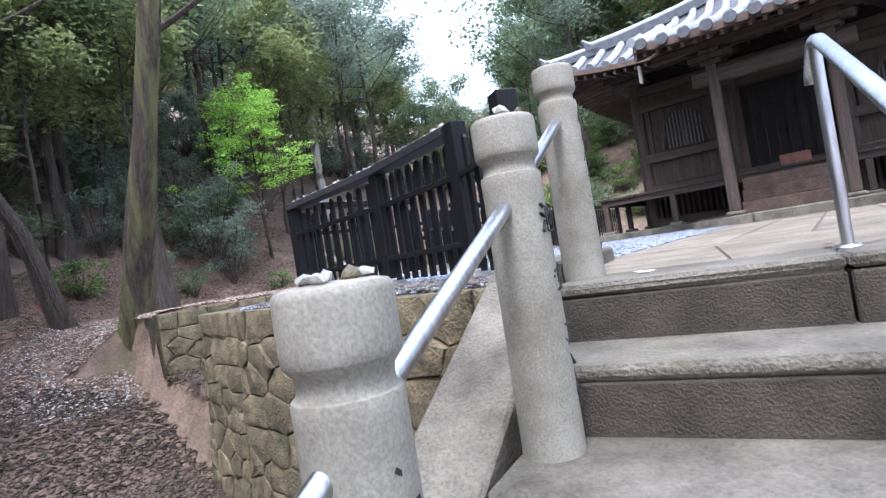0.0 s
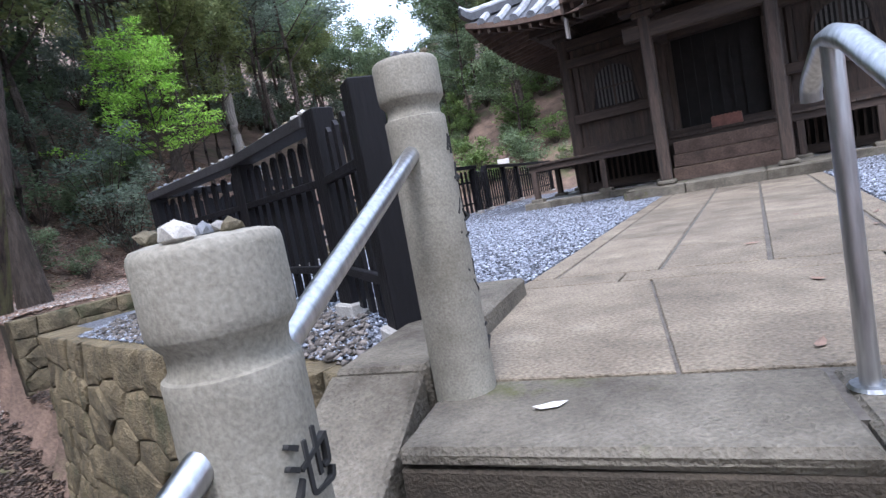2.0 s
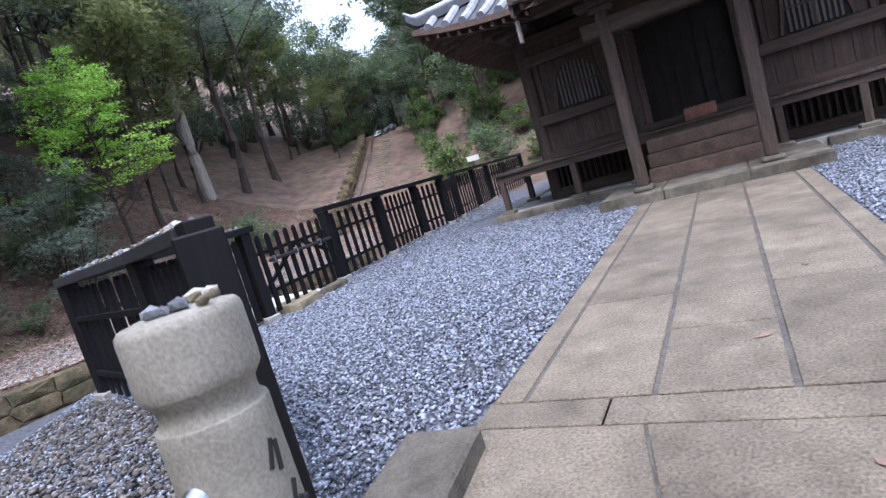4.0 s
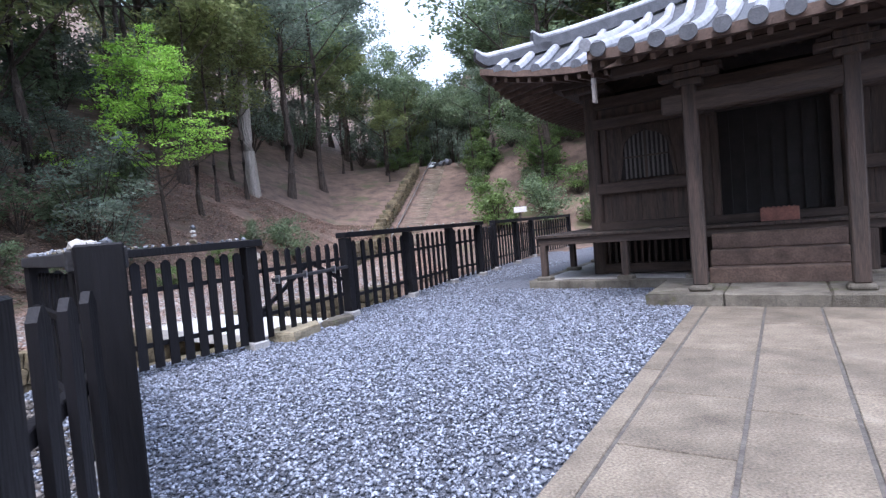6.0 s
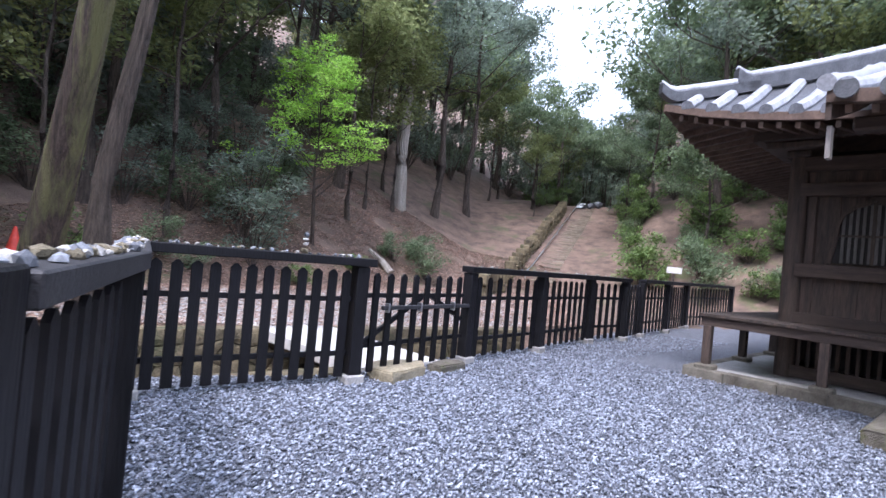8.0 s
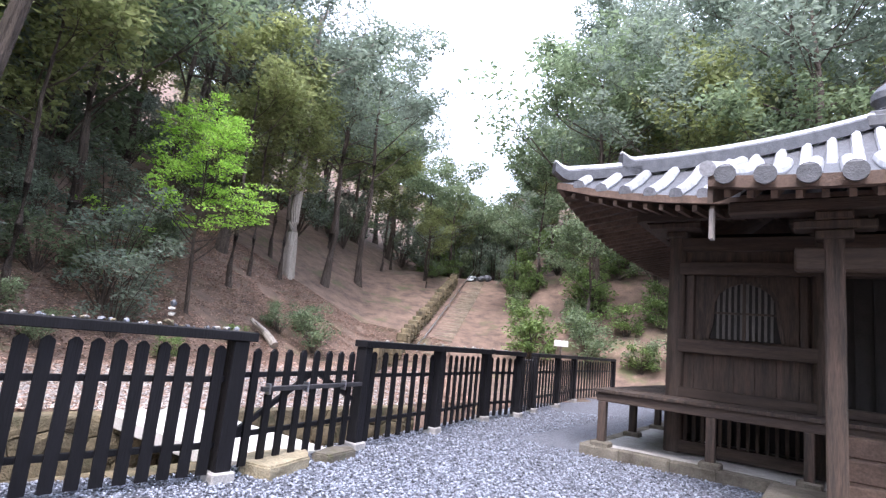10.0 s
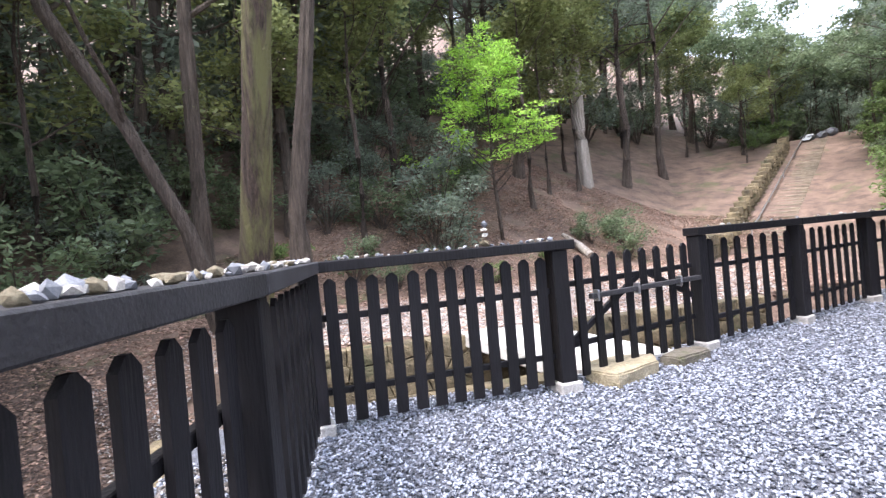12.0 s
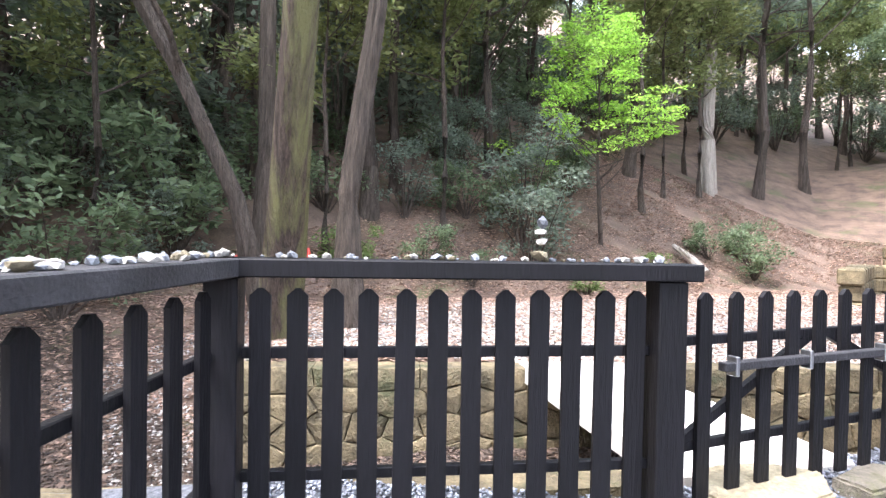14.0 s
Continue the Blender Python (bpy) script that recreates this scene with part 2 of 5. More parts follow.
def rock(bm, sx, sy, sz, rough=0.18, sub=1, m=None):
    r = bmesh.ops.create_icosphere(bm, subdivisions=sub, radius=0.5)
    for v in r["verts"]:
        k = 1 + random.uniform(-rough, rough)
        v.co = Vector((v.co.x * sx * k, v.co.y * sy * k, v.co.z * sz * k))
    if m is not None:
        bmesh.ops.transform(bm, matrix=m, verts=r["verts"])
    return r["verts"]


def prism(bm, outline, z0, z1):
    lo = [bm.verts.new((x, y, z0)) for x, y in outline]
    hi = [bm.verts.new((x, y, z1)) for x, y in outline]
    n = len(outline)
    for i in range(n):
        bm.faces.new((lo[i], lo[(i + 1) % n], hi[(i + 1) % n], hi[i]))
    bm.faces.new(hi)
    bm.faces.new(lo[::-1])
    bmesh.ops.recalc_face_normals(bm, faces=bm.faces[:])


# the steps have a grid of their own: a to the right, b up the steps, in units of S metres
S = 1.2
HEAD = radians(29.0)
U = Vector((math.sin(HEAD), math.cos(HEAD), 0))
V = Vector((math.cos(HEAD), -math.sin(HEAD), 0))
AC = 1.55


def G(a, b, z=0.0):
    return (U * b + V * (a + AC) + Vector((0, 0, z))) * S


GRID = Matrix.Translation(G(0, 0)) @ Matrix.Rotation(-HEAD, 4, "Z") @ Matrix.Scale(S, 4)

# fence corners, P1 the inner corner beside the channel
PA, PB, PM, P1 = (0.60, 2.73), (0.36, 3.62), (-0.36, 4.85), (-1.57, 6.41)
P2, P3 = (-0.30, 7.76), (0.56, 9.38)
PFAR = [(1.44, 10.87), (2.29, 12.48)] + [(3.02, 13.39), (3.5, 14.35), (4.33, 15.79), (5.18, 17.46), (7.26, 20.45)]


# ---- ground ----
def seg_side(x, y, p, q):
    """Distance to the left of the line p to q, and the distance along it."""
    dx, dy = q[0] - p[0], q[1] - p[1]
    L = math.hypot(dx, dy)
    dx, dy = dx / L, dy / L
    return -(x - p[0]) * dy + (y - p[1]) * dx, (x - p[0]) * dx + (y - p[1]) * dy


def smooth01(t):
    t = min(1.0, max(0.0, t))
    return t * t * (3 - 2 * t)


BANK = [(-4.2, 7.9), (-1.8, 10.2), (0.4, 12.3), (2.6, 14.4)]


# the woods are laid out on a plan of their own, turned and drawn out along the valley
def lay(x, y):
    d, r = -0.1007 * (x - 1.286) + 0.9949 * (y - 2.881), 0.9949 * (x - 1.286) + 0.1007 * (y - 2.881)
    d, r = 1.28 * d, 0.915 * r
    return 1.122 - 0.0633 * d + 0.998 * r, 3.285 + 0.998 * d + 0.0633 * r


def plan(x, y):
    """The place on the woods' plan of a point of the ground."""
    d, r = -0.0633 * (x - 1.122) + 0.998 * (y - 3.285), 0.998 * (x - 1.122) + 0.0633 * (y - 3.285)
    d, r = d / 1.28, r / 0.915
    return 1.286 - 0.1007 * d + 0.9949 * r, 2.881 + 0.9949 * d + 0.1007 * r


def ground_z(x, y):
    n = noise.noise(Vector((x * 0.35, y * 0.35, 0.3))) * 0.22 + noise.noise(Vector((x * 1.3, y * 1.3, 1.7))) * 0.06
    side, along = seg_side(x, y, BANK[0], BANK[-1])
    yard = 0.02
    gully = min(0.15, -1.95 + 0.42 * max(0.0, seg_side(x, y, (-3.9, 6.3), (0.0, 10.4))[0]))
    low = -0.75 - 0.12 * max(0.0, 2.0 - along)
    base = low + (yard - low) * smooth01((side - 0.10) / 0.20)
    k = smooth01((along + 1.2) / 1.4)
    base = gully + (base - gully) * k
    if along < 0 and side < 1.5:
        base = min(base, gully)
    if side < -1.0 and along > -1.5:
        base = min(base, -0.75)
    wx, wy = x, y
    x, y = plan(x, y)
    s1, w1 = seg_side(x, y, (-7.5, 8.5), (2.0, 21.0))
    left = 0.64 * max(0.0, s1 - 1.4) if s1 < 14 else 8.06 + 0.45 * (s1 - 14)
    valley = 0.44 * max(0.0, y - 20.0 + 0.25 * abs(x - 3.0 - 0.2 * (y - 20)))
    valley = valley if valley < 6.2 else 6.2 + 0.06 * (valley - 6.2)
    s2, w2 = seg_side(x, y, (4.6, 20.2), (16.0, 16.0))
    right = (0.75 * max(0.0, s2) if s2 < 10 else 7.5 + 0.4 * (s2 - 10)) * smooth01((x - 3.2 - 0.26 * (y - 20)) / 3.0)
    left *= smooth01((1.6 + 0.26 * (y - 21) - x) / 2.0)
    rise = max(left, valley if y > 20 else 0, right)
    e = smooth01((max(s1, s2, y - 20)) / 3.0)
    far = smooth01((math.hypot(wx, wy) - 80) / 60)
    return base + 0.915 * rise + n * (0.35 + 0.5 * e) + far * 14


def grid_mesh(xs, ys, zf):
    verts = [(x, y, zf(x, y)) for y in ys for x in xs]
    w = len(xs)
    faces = [(j * w + i, j * w + i + 1, (j + 1) * w + i + 1, (j + 1) * w + i) for j in range(len(ys) - 1) for i in range(w - 1)]
    me = bpy.data.meshes.new("ground")
    me.from_pydata(verts, [], faces)
    me.polygons.foreach_set("use_smooth", [True] * len(faces))
    return me


def steps_axis(lo, a, b, hi, near, far):
    out = list(np.arange(lo, a, far)) + list(np.arange(a, b, near)) + list(np.arange(b, hi + far, far))
    return [float(v) for v in out]


me = grid_mesh([-400.0, -150.0, -90.0] + steps_axis(-60, -14, 9, 60, 0.22, 1.2) + [90.0, 150.0, 400.0],
               [-300.0, -120.0, -60.0] + steps_axis(-30, 2, 20, 90, 0.22, 1.2) + [120.0, 200.0, 400.0], ground_z)
me.materials.append(M_SOIL)
ground = tagged(new("ground", me), "brown leaf-littered forest soil rising into a wooded slope", "ground", kind="structure")

# terrace of grey gravel behind the retaining wall
TERRACE = [(0.56, 2.39), (-1.86, 5.06), (-2.68, 6.05), (-1.88, 7.00), (-0.50, 7.92), (0.36, 9.54), (1.24, 11.03), (2.09, 12.64), (3.2, 14.9), (5.2, 18.6), (8.0, 22.5),
           (26, 20), (22, -7), (1.44, 1.7)]
bm = bmesh.new()
prism(bm, TERRACE, -1.6, -0.012)
terrace = part("terrace_gravel_bed", bm, M_GRAVEL)
tagged(terrace, "raised terrace of blue-grey crushed gravel before the hall", "gravel", kind="structure")


def in_poly(x, y, poly):
    c = False
    for i in range(len(poly)):
        x1, y1 = poly[i]
        x2, y2 = poly[i - 1]
        if (y1 > y) != (y2 > y) and x < (x2 - x1) * (y - y1) / (y2 - y1) + x1:
            c = not c
    return c


def scatter_stones(name, count, place, size, mat, label, flat=0.6):
    rng = np.random.default_rng(7)
    base = np.array([(1, 0, 0), (-0.6, 0.8, 0), (-0.5, -0.85, 0), (0.1, 0.05, 0.9), (-0.05, 0, -0.7)], float)
    tri = np.array([(0, 1, 3), (1, 2, 3), (2, 0, 3), (1, 0, 4), (2, 1, 4), (0, 2, 4)])
    pts = np.array([place(rng) for _ in range(count)])
    sc = size[0] + (size[1] - size[0]) * rng.random(count) ** 2
    ang = rng.random((count, 3)) * 6.28
    vs = np.repeat(base[None], count, 0) * (1 + 0.35 * (rng.random((count, 5, 1)) - 0.5))
    ca, sa = np.cos(ang[:, 0])[:, None], np.sin(ang[:, 0])[:, None]
    tilt = (rng.random((count, 1)) - 0.5) * 1.2
    x, y, z = vs[..., 0], vs[..., 1] * (0.6 + 0.4 * rng.random((count, 1))), vs[..., 2] * flat
    y, z = y * np.cos(tilt) - z * np.sin(tilt), y * np.sin(tilt) + z * np.cos(tilt)
    x, y = x * ca - y * sa, x * sa + y * ca
    vs = np.stack([x, y, z], -1) * sc[:, None, None] + pts[:, None]
    fs = (tri[None] + (np.arange(count) * 5)[:, None, None]).reshape(-1, 3)
    me = bpy.data.meshes.new(name)
    me.vertices.add(count * 5)
    me.vertices.foreach_set("co", vs.ravel())
    me.loops.add(fs.size)
    me.loops.foreach_set("vertex_index", fs.ravel())
    me.polygons.add(len(fs))
    me.polygons.foreach_set("loop_start", np.arange(len(fs)) * 3)
    me.update(calc_edges=True)
    me.materials.append(mat)
    return tagged(new(name, me), label, "gravel", kind="stuff")


# ---- trees ----
def cloud(name, clumps, per, size, mat, flat=0.55, seed=1, droop=0.0):
    """Leaves as small folded blades gathered in clumps: rows of (x, y, z, radius)."""
    rng = np.random.default_rng(seed)
    c = np.array(clumps)
    idx = np.repeat(np.arange(len(c)), per)
    n = len(idx)
    d = rng.normal(size=(n, 3))
    d /= np.linalg.norm(d, axis=1)[:, None]
    r = rng.random((n, 1)) ** 0.45
    p = c[idx, :3] + d * r * c[idx, 3:4] * np.array([1, 1, flat])
    p[:, 2] -= droop * (r[:, 0] * c[idx, 3]) ** 2
    a = rng.normal(size=(n, 3)) * np.array([1, 1, 0.45])
    a /= np.linalg.norm(a, axis=1)[:, None]
    up = rng.normal(size=(n, 3)) * 0.55 + np.array([0, 0, 1.0])
    b = np.cross(up, a)
    b /= np.linalg.norm(b, axis=1)[:, None]
    s = size * (0.6 + 0.8 * rng.random((n, 1)))
    w = s * 0.42
    v = np.stack([p - a * s, p + b * w, p + a * s, p - b * w], 1).reshape(-1, 3)
    me = bpy.data.meshes.new(name)
    me.vertices.add(n * 4)
    me.vertices.foreach_set("co", v.ravel())
    me.loops.add(n * 4)
    me.loops.foreach_set("vertex_index", np.arange(n * 4))
    me.polygons.add(n)
    me.polygons.foreach_set("loop_start", np.arange(n) * 4)
    me.update(calc_edges=True)
    me.materials.append(mat)
    return me


def limb(bm, p, d, length, r, depth, tips, rng, sides=6):
    pts, q, v = [p.copy()], p.copy(), d.normalized()
    k = 4
    for i in range(k):
        v = (v + Vector((rng.uniform(-0.22, 0.22), rng.uniform(-0.22, 0.22), rng.uniform(-0.05, 0.16)))).normalized()
        q = q + v * length / k
        pts.append(q.copy())
    tube(bm, pts, [r * (1 - 0.62 * i / k) for i in range(k + 1)], sides)
    if depth:
        for j in range(rng.randint(2, 3)):
            at = pts[rng.randint(2, k)]
            turn = Vector((rng.uniform(-1, 1), rng.uniform(-1, 1), rng.uniform(-0.1, 0.6)))
            limb(bm, at, v + turn * 0.9, length * rng.uniform(0.5, 0.75), r * 0.45, depth - 1, tips, rng, max(4, sides - 1))
    tips.append(pts[-1])
    if depth == 0:
        tips.append(pts[2])


def make_tree(name, height, radius, bare, bark, leaf, label, seed, spread=1.0, per=70, size=0.11, clump=0.8, lean=(0, 0), limbs=9, flat=0.55):
    rng = random.Random(seed)
    tree = thing(name, Matrix(), label, "tree")
    bm = bmesh.new()
    n = 9
    pts, radii = [], []
    wob = Vector((0, 0, 0))
    for i in range(n + 1):
        t = i / n
        wob += Vector((rng.uniform(-1, 1), rng.uniform(-1, 1), 0)) * height * 0.010
        pts.append(Vector((lean[0] * t, lean[1] * t, height * t * 0.9 - 0.3)) + wob)
        radii.append(radius * ((1 - t) ** 0.8 * 0.9 + 0.06) * (1.45 if i == 0 else 1))
    tube(bm, pts, radii, 10)
    tips = []
    for j in range(limbs):
        t = bare + (1 - bare) * (j + rng.random() * 0.7) / limbs
        f = min(n - 1, int(t * n))
        at = pts[f].lerp(pts[f + 1], t * n - f)
        ang = j * 2.4 + rng.uniform(-0.5, 0.5)
        L = height * 0.30 * spread * (1.15 - 0.75 * t) * rng.uniform(0.75, 1.2)
        limb(bm, at, Vector((math.cos(ang), math.sin(ang), rng.uniform(0.15, 0.75))), L, radius * 0.36 * (1.2 - t), 1, tips, rng)
    tips.append(pts[-1])
    part("trunk", bm, bark, tree, smooth=True)
    clumps = [(p.x + rng.uniform(-0.2, 0.2), p.y + rng.uniform(-0.2, 0.2), p.z + rng.uniform(0, 0.3), clump * rng.uniform(0.6, 1.25)) for p in tips]
    crown = new("crown", cloud("crown", clumps, per, size, leaf, flat, seed))
    crown.parent = tree
    return tree


def put(ob, x, y, turn=0.0, s=1.0, z=None, near=False):
    x, y = (x, y) if near else lay(x, y)
    zz = ground_z(x, y) if z is None else z
    ob.matrix_world = Matrix.Translation((x, y, zz)) @ Matrix.Rotation(turn, 4, "Z") @ Matrix.Scale(s, 4)
    return ob


def put_copy(ob, x, y, turn=0.0, s=1.0):
    x, y = lay(x, y)
    return copy_thing(ob, Matrix.Translation((x, y, ground_z(x, y))) @ Matrix.Rotation(turn, 4, "Z") @ Matrix.Scale(s, 4))


oak = make_tree("evergreen_oak", 12, 0.18, 0.36, M_BARK, M_LEAF, "tall dark evergreen oak on the leaf-littered slope", 3, 1.25, 95, 0.14, 1.15, limbs=12)
oak["group"] = "forest trees"
camphor = make_tree("broadleaf_tree", 15, 0.21, 0.48, M_BARK, M_LEAFB, "tall broadleaf tree with bluish grey-green crown on the slope", 8, 1.15, 95, 0.13, 1.1, limbs=11)
camphor["group"] = "forest trees"
thin = make_tree("slender_tree", 10, 0.10, 0.42, M_BARK, M_LEAFC, "slender tree with sparse olive foliage on the slope", 14, 0.9, 80, 0.11, 0.9, limbs=9)
thin["group"] = "forest trees"
put(oak, -11, 15.5, 0.4)
put(camphor, -3.0, 27.0, 1.0)
put(thin, -9.0, 12.2, 2.0)
KINDS = [oak, camphor, thin]
rng = random.Random(21)
spots = []
for i in range(12000):
    if len(spots) >= 190:
        break
    x, y = rng.uniform(-30, 32), rng.uniform(6, 56)
    s1 = seg_side(x, y, (-7.5, 8.5), (2.0, 21.0))[0]
    s2 = seg_side(x, y, (4.6, 20.2), (16.0, 16.0))[0]
    axis = 3.2 + 0.13 * (y - 20)
    if s1 < 3.5 and s2 < 2.5:
        continue
    if abs(x - axis) < 2.0 + 0.03 * (y - 20):
        continue
    if s1 > 0 and -2.5 < x < 3.5 and y < 27:
        continue
    if abs(x + 6.3) < 2.2 and abs(y - 15.4) < 2.6:
        continue
    if any((x - a) ** 2 + (y - b) ** 2 < (2.2 if y < 35 else 5.0) for a, b in spots):
        continue
    spots.append((x, y))
for i, (x, y) in enumerate(spots):
    put_copy(KINDS[(i * 7 + i // 3) % 3], x, y, rng.uniform(0, 6.28), rng.uniform(0.75, 1.25) * (0.62 if abs(x - 3.2 - 0.13 * (y - 20)) < 6 else 1))
# woods beyond the hall, and unseen trees added behind the walker to block skylight
for x, y, s in ((-12, 3, 1.0), (-15, -3, 1.1), (-9, -6, 0.9), (-4, -11, 1.0), (4, -13, 1.1), (12, -10, 1.0), (19, -4, 1.0), (22, 4, 1.1), (24, 12, 1.0), (20, 9, 0.9),
                (13, 20, 1.2), (17, 19, 1.25), (21, 17, 1.3), (15, 23, 1.3), (10, 24, 1.2), (19, 22, 1.3), (24, 20, 1.3), (12, 27, 1.2), (-2.5, -5.0, 0.8), (2.8, -5.5, 0.85), (6.5, -5.5, 0.9), (-6.5, -2.5, 0.8), (10.5, -2.5, 0.9), (15.5, 2.0, 0.9), (0.3, -8.0, 1.0), (17.5, 6.5, 0.9), (8.5, -8.0, 1.0), (-11, 6.5, 0.9), (-13.5, 9.5, 1.0), (17, 14, 0.9), (-8.5, 2.0, 0.8), (-17, 6, 1.1), (-10, 9.8, 0.8), (-10.5, 1.0, 0.9), (-12.5, -1.0, 1.0), (-14.5, 1.5, 1.1), (-17, -1, 1.1), (-19, 3, 1.2), (-20, 8, 1.2), (-15.5, 4.2, 1.0), (-18, 10.5, 1.1), (-22, 0, 1.2), (-23, 6, 1.2), (-13, -5, 1.0), (-18, -5, 1.1)):
    put_copy(KINDS[int(abs(x * 3 + y)) % 3], x, y, x, s)


def leaning_trunk(name, pts, radii, mat, label, tops, leaf, seed):
    """A near trunk with burrs and a high crown; pts are in metres from its foot."""
    rng = random.Random(seed)
    tree = thing(name, Matrix(), label, "tree")
    bm = bmesh.new()
    fine, fr = [], []
    for (p, r), (q, s) in zip(zip(pts, radii), zip(pts[1:], radii[1:])):
        for k in range(6):
            fine.append(Vector(p).lerp(Vector(q), k / 6))
            fr.append(r + (s - r) * k / 6)
    rings = tube(bm, fine, fr, 30)
    for i, ring in enumerate(rings):
        c = sum((v.co for v in ring), Vector()) / len(ring)
        for k, v in enumerate(ring):
            d = v.co - c
            f = 1 + 0.20 * noise.noise(Vector((math.cos(k * 0.2094) * 1.6 + seed, math.sin(k * 0.2094) * 1.6 + i * 0.10, seed))) + 0.16 * noise.noise(Vector((k * 0.83, i * 0.16, seed + 5))) + 0.06 * noise.noise(Vector((k * 1.9, i * 0.5, seed)))
            flare = 1 + 0.5 * max(0, 1 - i / 5) * (0.5 + 0.5 * math.sin(k * 0.628))
            v.co = c + d * f * flare
    tips = []
    for p, d, L, r in tops:
        limb(bm, Vector(p), Vector(d), L, r, 1, tips, rng)
    part("trunk", bm, mat, tree, smooth=True)
    crown = new("crown", cloud("crown", [(p.x, p.y, p.z, 1.0 * rng.uniform(0.6, 1.2)) for p in tips], 90, 0.10, leaf, 0.55, seed))
    crown.parent = tree
    return tree


big = leaning_trunk("mossy_tree", [(-1.02, 0.50, -0.6), (-0.72, 0.34, 1.2), (-0.42, 0.20, 2.4), (0.10, -0.05, 4.3), (0.72, -0.32, 7.0), (1.30, -0.55, 10.5)],
                    [0.32, 0.235, 0.21, 0.155, 0.13, 0.08], M_BARKMOSS, "old leaning tree with peeling mossy bark below the terrace wall",
                    [((0.63, -0.28, 6.6), (-1, 0.3, 0.8), 3.2, 0.09), ((0.89, -0.39, 8.0), (0.6, 0.8, 0.7), 3.0, 0.08), ((1.05, -0.45, 9.0), (-0.3, -1, 0.6), 3.0, 0.07), ((1.27, -0.54, 10.3), (0.3, 0.5, 1), 2.6, 0.07)], M_LEAF, 4)
put(big, -4.46, 8.72, 0, 1.15, -1.9, True)
second = leaning_trunk("rough_barked_tree", [(0, 0, -0.3), (-0.1, 0.1, 1.8), (0.1, 0.35, 4.0), (0.35, 0.6, 7.0), (0.5, 0.9, 11)],
                       [0.20, 0.135, 0.12, 0.10, 0.07], M_BARK, "brown tree with a slightly leaning trunk in the gully",
                       [((0.2, 0.5, 5.5), (0.9, 0.3, 0.6), 3.0, 0.08), ((0.35, 0.6, 7.0), (-0.8, 0.5, 0.7), 3.2, 0.08), ((0.45, 0.8, 9.5), (0.4, -0.7, 0.8), 3.0, 0.07)], M_LEAFC, 9)
put(second, -5.15, 10.05, near=True)
third = leaning_trunk("dark_bent_tree", [(0, 0, -0.3), (-0.35, -0.4, 1.8), (-0.9, -1.0, 3.6), (-1.7, -1.7, 5.5), (-2.6, -2.4, 9)],
                      [0.17, 0.12, 0.11, 0.10, 0.06], M_BARK, "dark bent tree in the shaded gully",
                      [((-0.9, -1.0, 3.6), (0.6, -0.7, 0.9), 2.6, 0.06), ((-1.7, -1.7, 5.5), (-0.8, 0.5, 0.5), 2.6, 0.06), ((-2.4, -2.2, 8.3), (0.5, 0.5, 0.8), 2.4, 0.05)], M_LEAF, 12)
put(third, -7.0, 10.1, near=True)
fourth = leaning_trunk("brown_straight_tree", [(0, 0, -0.3), (0.05, 0.05, 2.5), (0.0, 0.1, 6.0), (0.1, 0.2, 11)], [0.22, 0.16, 0.14, 0.08], M_BARK,
                       "straight reddish-brown tree behind the mossy trunk", [((0.0, 0.1, 6.0), (0.7, 0.6, 0.6), 2.8, 0.07), ((0.05, 0.15, 8.0), (-0.7, 0.4, 0.7), 2.8, 0.06)], M_LEAF, 17)
put(fourth, -9.2, 11.3, near=True)
pale = leaning_trunk("pale_trunk_tree", [(0, 0, -0.4), (-0.05, 0, 2.5), (0.0, 0.1, 6.0), (-0.3, 0.2, 10), (-0.2, 0.2, 14)], [0.30, 0.24, 0.21, 0.17, 0.08], M_BARKPALE,
                     "tall tree with a pale bare trunk on the slope", [((-0.2, 0.2, 8.5), (-1, 0.2, 0.8), 3.6, 0.10), ((-0.3, 0.2, 9.5), (1, 0.2, 0.7), 3.6, 0.10), ((-0.3, 0.2, 11), (0.2, -1, 0.6), 3.2, 0.08), ((-0.2, 0.2, 13), (0.3, 0.6, 0.8), 3.0, 0.07)], M_LEAFB, 23)
put(pale, -6.02, 22.4)
maple = make_tree("fresh_green_maple", 6.6, 0.08, 0.30, M_BARK, M_FRESH, "young tree with bright fresh yellow-green spring leaves", 31, 1.0, 46, 0.060, 0.44, limbs=34, flat=0.20)
put(maple, -6.5, 15.5, 0.6)

# ---- shrubs and undergrowth ----
def make_shrub(name, w, h, mat, label, seed, per=55, size=0.055):
    rng = random.Random(seed)
    s = thing(name, Matrix(), label, "shrub", "undergrowth")
    bm = bmesh.new()
    clumps = []
    for j in range(17):
        ang = rng.uniform(0, 6.28)
        tip = Vector((math.cos(ang) * w * rng.uniform(0.1, 0.5), math.sin(ang) * w * rng.uniform(0.1, 0.5), h * rng.uniform(0.22, 0.95)))
        tube(bm, [Vector((0, 0, -0.1)), tip * 0.5 + Vector((0, 0, 0.05)), tip], [0.018, 0.012, 0.005], 5)
        clumps.append((tip.x, tip.y, tip.z, w * rng.uniform(0.14, 0.26)))
    part("branch", bm, M_BARK, s)
    f = new("foliage", cloud("foliage", clumps, per, size, mat, 0.7, seed))
    f.parent = s
    return s


